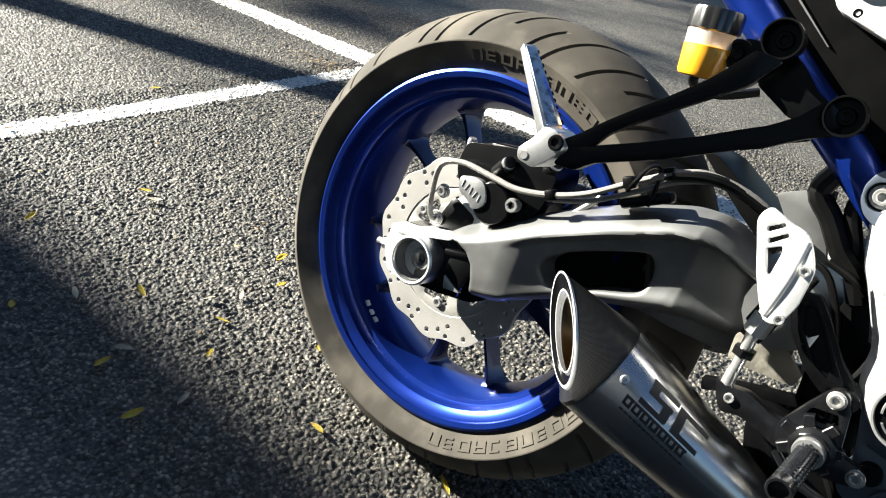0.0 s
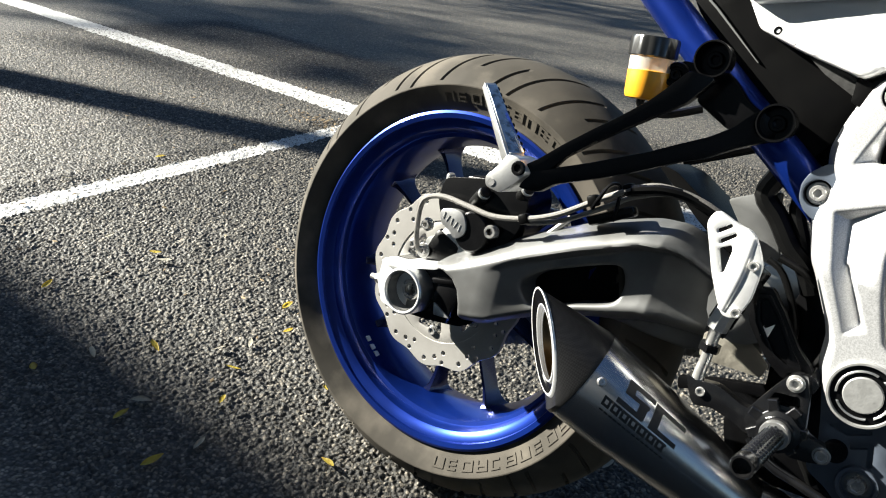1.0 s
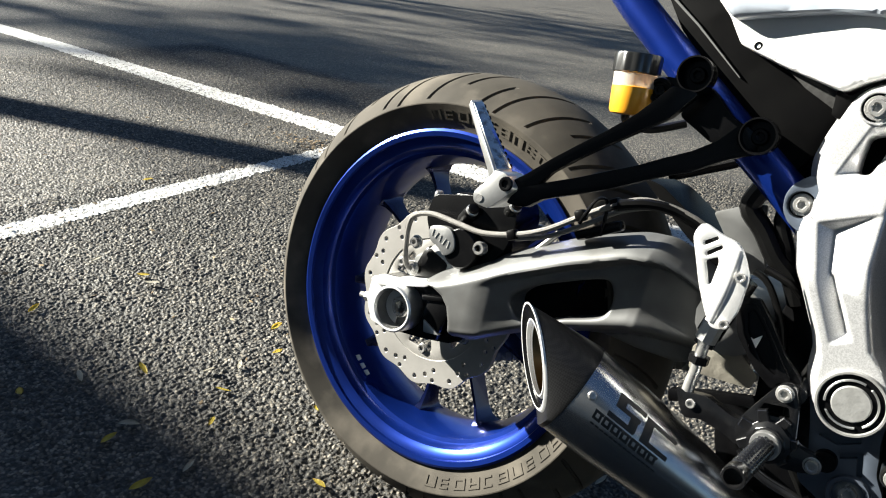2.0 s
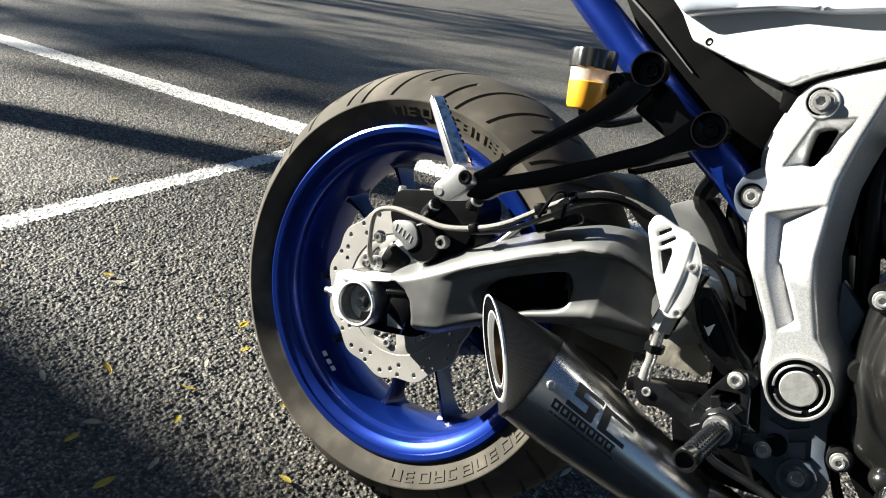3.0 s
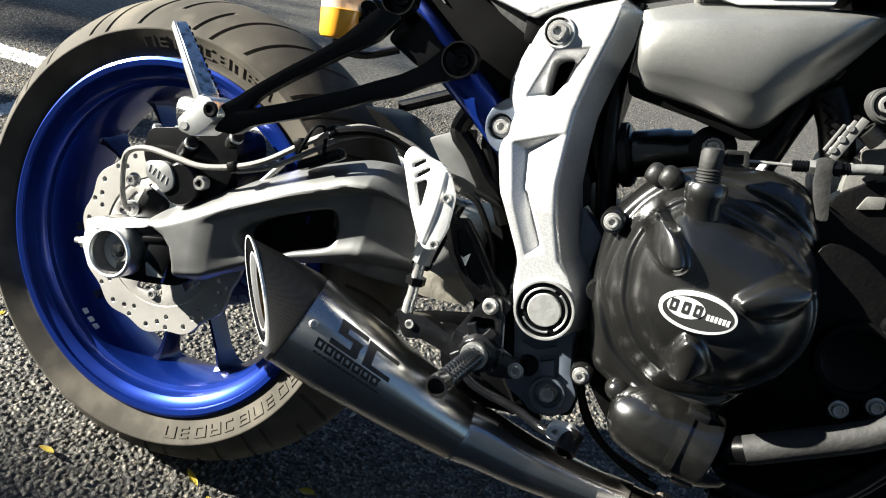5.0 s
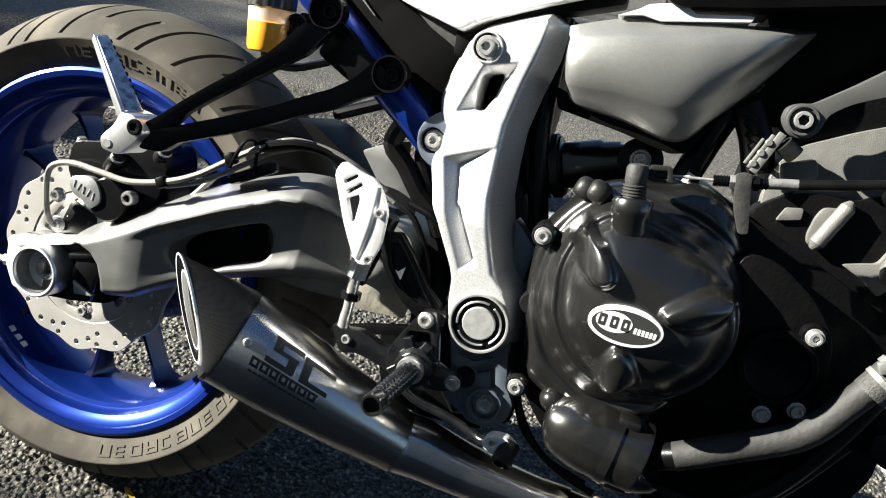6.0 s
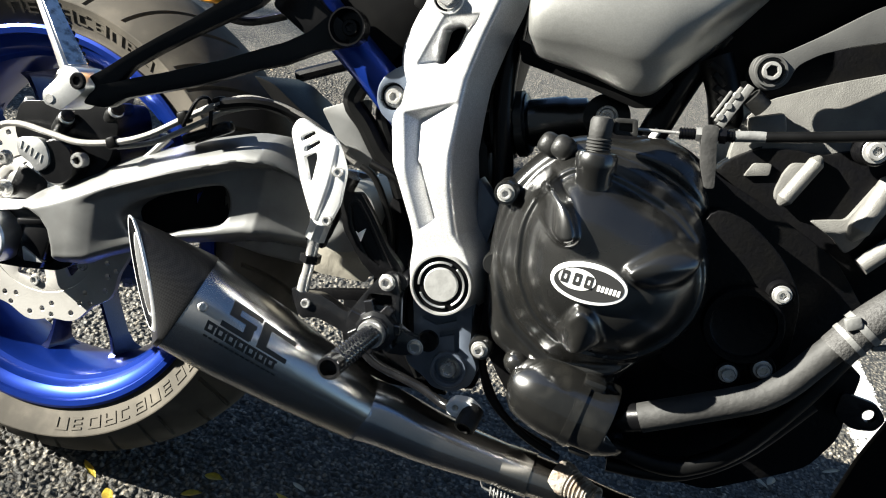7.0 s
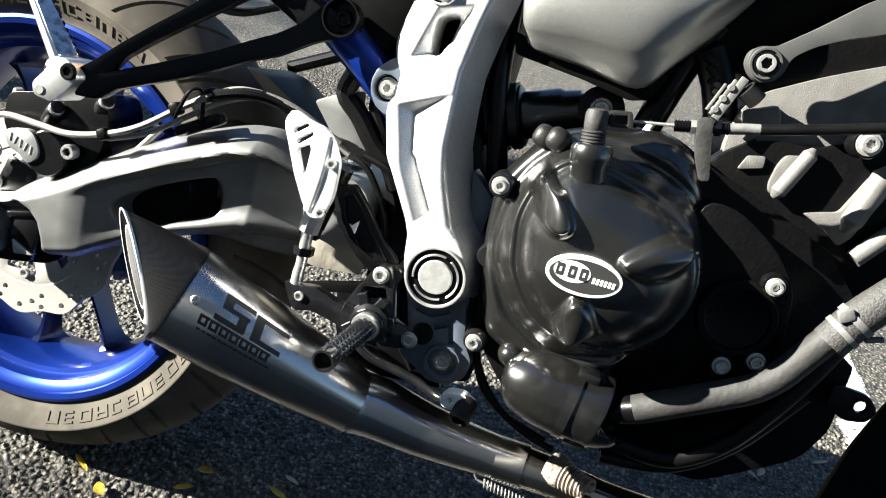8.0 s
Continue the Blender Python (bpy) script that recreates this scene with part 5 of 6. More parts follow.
part("mudguard_panel", gp, M_SWING, bike, "light grey inner panel")
hg = plate(rounded(mm("236,238 262,234 352,184 348,160 300,190"), 0.006), -0.060, 0.05, (), 0.004)
part("hugger", hg, M_PLASTIC, bike, "dark plastic mudguard above the swingarm")

# ---- rear brake master cylinder and heel plate
hp = plate(rounded(mm("345,221 339,207 347,189 358,163 370,141 380,126 393,128 400,150 400,183 391,200 382,211 368,213"), 0.006), -0.174, -0.1675,
           [rounded(mm("350,203 362,212 364,209 352,199"), 0.0018), rounded(mm("355,194 368,205 370,202 357,190"), 0.0018), rounded(mm("357,186 368,193 370,188 369,166 366,165"), 0.002)], 0.0012)
heel = part("heel_plate", hp, M_SATIN, bike, "slotted aluminium heel plate")
bolt(heel, (0.393, -0.174, 0.181), 0.0048, 0.004)
bolt(heel, (0.392, -0.174, 0.134), 0.0048, 0.004)
part("plate_fold", tube(mm3("384,-173,205 383,-174,168 378,-173,132"), 0.0042, 14, 4, flat=0.6), M_SATIN, heel)
mc = tube(mm3("392,-142,176 378,-142,124 375,-142,112"), 0.0125, 20, smooth=False)
tube(mm3("376,-142,114 374,-142,100"), 0.011, 6, bm=mc, smooth=False)
part("master_cylinder", mc, M_BLACK, heel, "black rear brake master cylinder")
b = tube(mm3("379,-154,126 376,-154,108"), 0.0105, 8, smooth=False)
part("cylinder_nut", b, M_ALU, heel)
b = tube(mm3("376,-154,108 376,-154,78 375,-154,58"), [0.0062, 0.0055, 0.0052], 14, smooth=False)
part("pushrod", b, M_STEEL, heel, "steel pushrod")
b = tube(mm3("376,-154,92 376,-154,84"), 0.0105, 6, smooth=False)
part("lock_nut", b, M_BLACK, heel)
b = tube(mm3("376,-154,76 375,-154,66 375,-154,53"), [0.0048, 0.0058, 0.0062], 12, smooth=False)
part("clevis", b, M_STEEL, heel)
sup = plate(rounded(mm("392,168 400,160 411,164 428,146 449,119 468,103 468,90 445,86 426,98 402,124 394,146"), 0.004), -0.152, -0.142, (), 0.002)
plate(rounded(mm("399,154 411,158 426,142 447,115 460,100 446,92 429,103 407,128"), 0.003), -0.155, -0.150, [rounded(mm("405,149 411,152 424,138 443,112 446,100 432,106 411,131"), 0.002)], 0.001, bm=sup)
part("master_bracket", sup, M_BLACK, heel, "black skeletal mounting bracket")
b = plate(rounded(mm("408,131 417,125 424,132 421,114 415,118"), 0.001), -0.1535, -0.1515, (), 0.0004)
part("logo_mark", b, M_DECALW, heel, "small white logo shape")
hs = plate(rounded(mm("356,86 383,110 425,78 422,64 372,59 358,61"), 0.003), -0.104, -0.101, (), 0.001)
part("chain_guard", hs, M_GUARD, bike, "dull scuffed metal guard plate")
lb = plate(rounded(mm("345,30 386,45 428,57 435,48 389,35 349,17"), 0.003), -0.104, -0.094, (), 0.002)
part("linkage_bar", lb, M_BLACK, bike, "black linkage bar under the guard")

# black plate added to fill in for dark clutter below the pivot
fill = plate(rounded(mm("391,32 443,20 500,14 530,-45 462,-53 411,-45 398,-10"), 0.004), -0.066, -0.030, [rounded(mm("432,-2 452,-6 462,-18 440,-20"), 0.003)], 0.002)
part("clutter_filler", fill, M_BLACK, bike, "black filler plate in place of dark clutter below the pivot")
bar = tube(mm3("214,110,237 300,110,280 330,108,300"), 0.0085, 10, 3)
part("far_bracket_arm", bar, M_BLACK, bike, "black far side footrest bracket")

# ---- rider's footrest set
rp = plate(rounded(mm("453,96 460,101 468,99 474,84 481,50 482,41 470,30 446,26 433,28 428,48 439,71 449,90"), 0.004), -0.168, -0.155,
           [rounded(mm("446,76 467,80 471,69 443,65"), 0.002)], 0.0016)
rest = part("rider_footrest", rp, M_ANOD, bike, "black machined rider footrest set")
ra = plate(rounded(mm("476,52 488,46 501,45 509,37 502,28 491,24 473,21 468,30"), 0.004), -0.163, -0.152, (), 0.0016)
part("footrest_arm", ra, M_ANOD, rest)
b = lathe([(0.0090, -0.120), (0.0090, -0.158)], (0.468, 0, 0.091), (0, 1, 0), 20)
part("mount_spacer", b, M_ANOD, rest)
bolt(rest, (0.460, -0.168, 0.091), 0.0062, 0.004, washer=0.0082)
bolt(rest, (0.500, -0.163, 0.036), 0.0062, 0.005, washer=0.0080)
star = []
for k in range(7):
    a = TAU * k / 7 + 0.2
    star += [(0.458 + r * math.cos(a + o), 0.046 + r * math.sin(a + o)) for r, o in ((0.017, -0.30), (0.0270, -0.16), (0.0270, 0.16), (0.017, 0.30))]
st = plate(star, -0.1745, -0.166, (), 0.0008, 1)
part("footrest_star", st, M_ANOD, rest, "toothed black adjuster plate")
P0, P1 = Vector((0.461, -0.172, 0.044)), Vector((0.455, -0.280, 0.041))
pd = (P1 - P0).normalized()
pl_ = (P1 - P0).length
hubb = lathe([(0.020, -0.004), (0.020, 0.004), (0.016, 0.006), (0.016, 0.010)], P0, pd, 10)
part("footrest_hub", hubb, M_ANOD, rest)
b = lathe([(0.0126, 0.008), (0.0134, 0.010), (0.0134, 0.015), (0.0126, 0.017)], P0, pd, 32)
part("footrest_collar", b, M_ALU, rest, "bright collar of the footrest")
pg = bmesh.new()
u, v, dd = axes(pd)
nr = 42
loops = []
for j in range(nr + 1):
    a = 0.016 + (pl_ - 0.034) * j / nr
    loops.append([P0 + pd * a + (u * math.cos(TAU * i / 40) + v * math.sin(TAU * i / 40)) * (0.0088 + (0.0013 if (i // 2 + j // 2) % 2 else 0)) for i in range(40)])
rings(loops, bm=pg)
part("footrest_grip", pg, M_ANOD, rest, "knurled black footrest")
b = lathe([(0.0096, pl_ - 0.018), (0.0086, pl_ - 0.0165), (0.0086, pl_ - 0.014), (0.0102, pl_ - 0.013), (0.0104, pl_ - 0.002), (0.0096, pl_), (0.0078, pl_), (0.0072, pl_ - 0.003), (0.0068, pl_ - 0.014)], P0, pd, 28)
part("footrest_end", b, M_ANOD, rest, "turned end cap with a bore")
lv = plate(rounded(mm("364,56 375,53 396,57 423,48 442,49 437,22 422,28 396,33 380,27 372,38"), 0.006), -0.160, -0.148, (), 0.002)
part("brake_lever", lv, M_ANOD, rest, "black brake lever crank")
bolt(rest, (0.383, -0.160, 0.044), 0.0048, 0.003)
b = tube(mm3("436,-140,14 459,-140,-2 490,-140,-8 515,-142,-12 540,-150,-17 558,-166,-8"), 0.0048, 12, 4)
part("brake_pedal", b, M_ANOD, rest, "black brake pedal arm")
tipb = plate(rounded(mm("545,0 551,8 566,10 578,3 577,-7 562,-9 548,-7"), 0.004), -0.188, -0.174, [circle2(0.5545, 0.0005, 0.0032, 16)], 0.0015)
part("pedal_tip", tipb, M_SATIN, rest, "worn pedal tip")
b = lathe([(0.0098, 0), (0.0102, 0.020), (0.0092, 0.023), (0.0068, 0.023), (0.0065, 0.019)], (0.571, -0.180, 0.002), (-0.12, -0.75, -0.55), 20)
part("pedal_rubber", b, M_RUBBER, rest)

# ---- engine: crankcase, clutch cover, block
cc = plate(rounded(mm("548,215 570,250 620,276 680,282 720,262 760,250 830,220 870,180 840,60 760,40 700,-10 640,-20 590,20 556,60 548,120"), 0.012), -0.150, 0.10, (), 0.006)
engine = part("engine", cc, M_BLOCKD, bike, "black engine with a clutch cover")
edge = spline(mm("542,204 553,227 574,254 600,268 634,274 660,281 683,279 703,265 718,235 729,190 733,150 726,110 700,84 690,60 696,20 688,2 664,6 630,24 602,38 587,53 566,66 556,90 547,125 542,165"), 4, True)
FOOT = np.array([p[:2] for p in edge])
RIM = np.array([p[:2] for p in spline(mm("599,254 575,233 561,208 556,185 555,161 557,145 563,132 582,101 605,84 624,75 650,77 690,90 720,118 733,150 732,182 720,216 698,240 664,254 630,258"), 4, True)])
CREST = np.array([p[:2] for p in spline(mm("598,242 580,221 573,204 570,184 573,162 578,141 593,118 612,103 642,92 682,97 712,120 727,150 727,180 714,208 690,228 655,240 625,246"), 4, True)])
PADS = [(np.array([p[:2] for p in spline(mm(o), 3, True)]), np.array(mm(r))[:, :2]) for o, r in (
    ("570,221 582,235 595,226 607,218 619,200 617,190 604,186 587,195 575,208", "582,235 597,222 606,206 611,191"),
    ("621,116 631,143 646,143 657,130 662,116 641,97 628,97 621,105", "632,146 641,126 644,96"),
    ("658,183 665,192 683,206 699,211 715,207 716,194 705,179 686,172 669,172 660,177", "660,181 687,193 719,203"))]


def depth_in(P, loop):
    d, _, ins = way_off(P, [loop])
    return np.where(ins, d, -d)


def clutch_cast(x, z):
    """A rolled casing, a moulded cover with a raised crest on it, a dome, and three ridged pads."""
    P = np.stack([x, z], -1)
    e = np.clip(depth_in(P, FOOT), 0, 1)
    s1, s2 = depth_in(P, RIM), depth_in(P, CREST)
    roll = 1 - np.clip(e / 0.019, 0, 1)
    h = 0.148 + 0.030 * np.sqrt(np.maximum(1 - roll ** 2, 0)) + 0.0035 * np.exp(-((s1 + 0.009) / 0.004) ** 2)
    t = np.clip(s1 / np.maximum(s1 + np.maximum(-s2, 0), 1e-6), 0, 1)
    h = np.where(s1 > 0, 0.1805 + 0.0035 * smoothstep(0, 0.002, s1) + 0.020 * t ** 1.7, h)
    u = np.clip((s2 - 0.004) / 0.055, 0, 1)
    dome = 0.204 - 0.0028 * smoothstep(0.0008, 0.003, s2) * (1 - smoothstep(0.005, 0.011, s2)) + 0.043 * (1 - (1 - u) ** 2.5)
    h = np.where(s2 > 0, dome, h)
    for loop, ridge in PADS:
        q = depth_in(P, loop)
        r = np.full(len(P), 9.0)
        for a, b in zip(ridge, ridge[1:]):
            k = np.clip(((P - a) @ (b - a)) / ((b - a) @ (b - a)), 0, 1)
            r = np.minimum(r, np.hypot(*(P - a - k[:, None] * (b - a)).T))
        r = np.sqrt(r ** 2 + 0.004 ** 2)
        h = h + (0.010 + 0.5 * (0.250 - h)) * smoothstep(0, 0.0045, q) * np.clip(1.1 - 0.6 * (r / 0.015) ** 1.5, 0, 1)
    return -h


def clutch_face(x, z):
    """The casting with its edges eased."""
    near = [(0, 0)] + [(0.0022 * f * math.cos(a * TAU / 8), 0.0022 * f * math.sin(a * TAU / 8)) for f, a in ((1, 0), (1, 1), (1, 2), (1, 3), (1, 4), (1, 5), (1, 6), (1, 7), (0.5, 1), (0.5, 3), (0.5, 5), (0.5, 7))]
    return sum(clutch_cast(x + a, z + b) for a, b in near) / len(near)


clutch = part("clutch_cover", relief([p[:2] for p in edge], [], clutch_face, lambda x, z: -0.130 + 0 * x, 0.0016, 0.004), M_GLOSS, engine, "glossy black moulded engine cover with three slider pads", 50)
# low pump housing
ph = tube(mm3("594,-176,40 597,-176,40 604,-177,40 614,-178,39 628,-179,38 646,-180,36 664,-181,34 680,-182,33 687,-182,32 688,-182,32"), [0.004, 0.016, 0.0245, 0.030, 0.0335, 0.035, 0.0345, 0.034, 0.0335, 0.030], 40, 5)
pump = part("pump_housing", ph, M_PUMP, engine, "scuffed black pump housing")
part("pump_band", tube(mm3("655,-180.5,35 663,-181,34"), 0.0362, 40, 2, smooth=False), M_PUMP, pump)
for bz, bx in ((0.066, 0.668), (0.004, 0.672)):
    part("pump_lug", box((bx, -0.190, bz), (0.020, 0.022, 0.010), 0.003, (0, 4, 0)), M_PUMP, pump)
part("pump_neck", blob((0.598, -0.172, 0.056), (0.014, 0.016, 0.012), (0, 30, 0), 2.2), M_PUMP, pump)
for k, (bx, bz, by) in enumerate(((0.549, 0.206, -0.190), (0.561, 0.058, -0.176), (0.553, 0.138, -0.172))):
    ls = lathe([(0.0115, 0.03), (0.0110, 0.004), (0.0095, 0.0)], (bx, by, bz), (0, 1, 0), 24)
    part("bolt_lug", ls, M_GLOSS, engine)
    if k < 2:
        bolt(engine, (bx, by, bz), 0.0056, 0.006, washer=0.0078)
for c, r in (((0.573, -0.166, 0.254), 0.0105), ((0.585, -0.172, 0.2545), 0.0108)):
    part("cover_boss", blob((c[0], c[1], c[2]), (r, r * 1.5, r * 0.95), (0, 20, 0), 2.8), M_CASTDK, engine)
# oval badge
bg = plate(circle2(0.636, 0.164, 0.0300, 48, 0.0158, radians(3)), -0.2530, -0.2455, (), 0.0008)
badge = part("oval_badge", bg, M_DECALW, clutch, "white and black oval maker's badge")
bg = plate(circle2(0.636, 0.164, 0.0272, 48, 0.0130, radians(3)), -0.2533, -0.2528, (), 0)
part("badge_field", bg, M_DECAL, badge)
bg = plate(circle2(0.6265, 0.1655, 0.0145, 32, 0.0085, radians(3)), -0.2536, -0.2532, (), 0)
part("badge_oval", bg, M_DECALW, badge)
bg = bmesh.new()
for k, x in enumerate((0.617, 0.6265, 0.6355)):
    plate(rounded([(x - 0.0030, 0.1605), (x + 0.0030, 0.1605), (x + 0.0032, 0.1705), (x - 0.0028, 0.1705)], 0.0012), -0.2539, -0.2535, [rounded([(x - 0.0012, 0.1635), (x + 0.0012, 0.1635), (x + 0.0012, 0.1675), (x - 0.0010, 0.1675)], 0.0005)], 0, bm=bg)
part("badge_mark", bg, M_DECAL, badge, "black block marks")
bg = bmesh.new()
for k in range(6):
    x = 0.6430 + 0.0031 * k
    plate([(x, 0.1608), (x + 0.0021, 0.1608), (x + 0.0023, 0.1655), (x + 0.0002, 0.1655)], -0.2537, -0.2532, (), 0, bm=bg)
part("badge_bar", bg, M_DECALW, badge, "small white block marks")
# clutch arm and cable
b = lathe([(0.012, -0.03), (0.0125, -0.006), (0.0145, 0.004), (0.0150, 0.016), (0.0168, 0.019), (0.0170, 0.029), (0.0152, 0.032), (0.0120, 0.033), (0.0112, 0.031)], (0.6180, -0.209, 0.2285), (-0.13, 0, 1), 28)
part("arm_housing", b, M_GLOSS, engine)
sr = bmesh.new()
A0, AU = Vector((0.6180, -0.209, 0.2285)), Vector((-0.13, 0, 0.99))
prof = [(0.0098, 0.028)]
for k in range(4):
    a = 0.0335 + 0.0026 * k
    prof += [(0.0086, a), (0.0100, a + 0.0007), (0.0100, a + 0.0018), (0.0086, a + 0.0024)]
lathe(prof + [(0.0088, 0.0445), (0.0092, 0.046), (0.0092, 0.057), (0.0076, 0.060), (0.004, 0.061)], A0, AU, 24, sr)
part("arm_shaft", sr, M_PIPEGREY, engine, "dull steel shaft with a return spring")
la = plate(rounded(mm("606,280 611,287 624,290 636,289 636,281 624,279 612,275"), 0.003), -0.200, -0.193, (), 0.001)
plate(rounded(mm("620,290 637,293 641,280 622,277"), 0.002), -0.206, -0.188, [rounded(mm("624,287 634,289 636,282 625,281"), 0.001)], 0.001, bm=la)
part("clutch_arm", la, M_CASTDK, engine, "dark clutch release arm")
cb = tube(mm3("636,-197,285 672,-199,291 692,-200,295"), 0.0013, 8, 3)
part("clutch_cable", cb, M_STEEL, bike, "bare clutch cable end")
th = bmesh.new()
q0, q1 = Vector((0.671, -0.199, 0.2905)), Vector((0.712, -0.200, 0.2985))
tube([q0, q1], 0.0042, 12, 1, th, smooth=False)
for k in range(18):
    c = q0.lerp(q1, (k + 0.5) / 18)
    tube([c - (q1 - q0) * 0.012, c + (q1 - q0) * 0.012], 0.0049, 12, 1, th, smooth=False)
part("cable_adjuster", th, M_BLACK, bike, "threaded cable adjuster")
for f, r, mt in ((0.36, 0.0062, M_CASTGREY), (0.78, 0.0070, M_BLACK)):
    c = q0.lerp(q1, f)
    part("adjuster_nut", tube([c - (q1 - q0) * 0.06, c + (q1 - q0) * 0.06], r, 6, 1, smooth=False), mt, bike)
cb = tube([q1, q1 + Vector((0.012, 0, 0.003)), Vector((0.734, -0.200, 0.3035))], 0.0044, 12, 2)
part("cable_ferrule", cb, M_CASTGREY, bike)
cb = tube(mm3("732,-200,303 770,-202,313 819,-204,327 870,-205,342 960,-206,372"), 0.0043, 12, 4)
part("cable_sleeve", cb, M_RUBBER, bike, "black clutch cable sleeve")
cbk = plate(rounded(mm("686,300 692,303 698,303 700,292 704,276 709,256 702,254 694,270 690,282 688,290"), 0.002), -0.206, -0.197, (), 0.0015)
part("cable_bracket", cbk, M_PIPEGREY, engine, "grey cable bracket")
# crank inspection cover and lower casing
b = lathe([(0.0330, -0.140), (0.0330, -0.188), (0.0315, -0.191), (0.0270, -0.191), (0.0260, -0.187), (0.0245, -0.186)], (0.768, 0, 0.152), (0, 1, 0), 48)
part("crank_cover", b, M_BLOCKD, engine, "round black crank cover")
gen = plate(rounded(mm("716,240 748,236 782,214 806,186 812,140 806,108 780,96 716,98 700,150"), 0.014), -0.180, -0.14, (), 0.008, 3)
part("side_casing", gen, M_BLOCKD, engine, "black side casing")
for bx, bz in ((0.788, 0.186), (0.769, 0.109), (0.794, 0.121)):
    ls = lathe([(0.0110, 0.03), (0.0110, 0.0), (0.0100, -0.003)], (bx, -0.186, bz), (0, 1, 0), 24)
    part("bolt_lug", ls, M_BLOCKD, engine)
    bolt(engine, (bx, -0.189, bz), 0.0058, 0.006, washer=0.0078)
# textured cylinder block and head
bl = plate(spline(mm("724,300 728,318 740,334 760,346 790,362 838,384 900,410 960,400 970,300 950,200 890,180 846,200 800,232 760,250 734,262 724,278"), 3, True), -0.128, 0.10, (), 0.010, 3)
block = part("cylinder_block", bl, M_BLOCK, engine, "grey textured cylinder block")
for pts, r in (("792,-140,299 790,-142,294 775,-144,258 773,-142,253", [0.003, 0.0068, 0.0068, 0.003]), ("853,-142,300 850,-144,292 838,-147,250 836,-144,240", [0.004, 0.0095, 0.0095, 0.004]),
               ("902,-142,290 886,-144,268 850,-147,220", [0.004, 0.0080, 0.0080])):
    part("casting_rib", tube(mm3(pts), r, 14, 2, smooth=False), M_BLOCK, block)
for o in ("772,289 768,279 766,262 769,254 778,256 790,286 786,292", "800,246 828,254 842,290 852,296 862,286 844,236 836,226 824,236"):
    part("casting_web", plate(rounded(mm(o), 0.004), -0.1425, -0.125, (), 0.002), M_BLOCK, block)
part("casting_pad", plate(rounded(mm("743,281 757,284 758,274 738,268"), 0.002), -0.1400, -0.125, (), 0.0015), M_BLOCK, block)
for c, s, t in (((0.744, -0.132, 0.314), (0.030, 0.016, 0.018), (0, -22, 0)),):
    part("casting_pad", box(c, s, 0.004, t), M_BLOCK, block)
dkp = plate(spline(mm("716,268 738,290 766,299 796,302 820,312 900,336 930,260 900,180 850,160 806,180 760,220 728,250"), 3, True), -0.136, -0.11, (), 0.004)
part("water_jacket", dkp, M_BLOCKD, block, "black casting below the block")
bolt(engine, (0.823, -0.166, 0.314), 0.0072, 0.006, washer=0.0100)
b = lathe([(0.0125, 0.02), (0.0125, 0.0), (0.0115, -0.002)], (0.823, -0.164, 0.314), (0, 1, 0), 28)
part("bolt_boss", b, M_BLOCKD, engine)

# black plate added under the arm: closes the gap, stands for its shadow
hd = plate(rounded(mm("712,352 750,372 800,412 880,462 990,500 990,392 900,392 800,352 740,330"), 0.008), -0.116, 0.05, (), 0.004)
part("arm_shade_plate", hd, M_BLOCKD, engine, "black plate above the block, in place of the arm's shadow")

# ---- front frame arm
fa = plate(rounded(mm("719,367 731,369 757,390 786,416 850,462 900,495 920,472 862,432 805,396 779,386 758,375 744,363 742,350 737,343 728,339 719,343 712,352 713,362"), 0.006), -0.172, -0.154, (), 0.004, 3)
arm = part("frame_arm", fa, M_ARM, bike, "grey frame arm bolted to the cylinder head")
b = lathe([(0.0126, 0.012), (0.0130, -0.001), (0.0122, -0.003), (0.0108, -0.003), (0.0102, -0.001)], (0.7265, -0.172, 0.3545), (0, 1, 0), 40)
part("arm_eye", b, M_ARM, arm)
b = lathe([(0.0074, 0.004), (0.0074, -0.005), (0.0068, -0.007), (0.0050, -0.007), (0.0044, -0.004), (0.0042, 0.006)], (0.7265, -0.172, 0.3545), (0, 1, 0), 36, hexes=(3, 4, 5))
part("arm_bolt", b, M_STEEL, arm)
# black disc inside the eye, its colour standing for recess shade
b = lathe([(0.0094, 0.0), (0.0094, -0.0025)], (0.7265, -0.172, 0.3545), (0, 1, 0), 32)
part("eye_dark_disc", b, M_BLACK, arm)
b = tube(mm3("722,-150,333 734,-148,326"), 0.0085, 16, 2, smooth=False)
part("arm_stub", b, M_CASTDK, arm, "dark grey spacer under the arm")
ck = bmesh.new()
for k, (cx_, cz_, w_, h_) in enumerate(((0.7015, 0.3215, 0.0024, 0.026), (0.7065, 0.3225, 0.0030, 0.034), (0.7118, 0.3225, 0.0064, 0.040))):
    box((cx_, -0.146 - 0.003 * k, cz_), (w_, 0.005, h_), 0.0006, (0, 20, 0), ck)
for cz_ in (0.311, 0.321, 0.331):
    lathe([(0.0034, 0.0), (0.0034, 0.003), (0.0024, 0.004)], (0.7065 + (cz_ - 0.321) * 0.36, -0.152, cz_), (0, -1, 0), 12, ck)
part("hose_clamp", ck, M_CASTGREY, bike, "bright clamp on the intake")
part("intake_boot", tube(mm3("688,-110,360 704,-110,334 716,-108,304"), 0.015, 14, 3), M_RUBBER, bike, "black rubber intake boot")
rnd = random.Random(8)
for k in range(5):
    part("boot_rib", box((0.690 + 0.005 * k, -0.126, 0.350 - 0.009 * k), (0.014, 0.02, 0.005), 0.001, (0, 30 + rnd.uniform(-10, 10), 0)), M_RUBBER, bike)
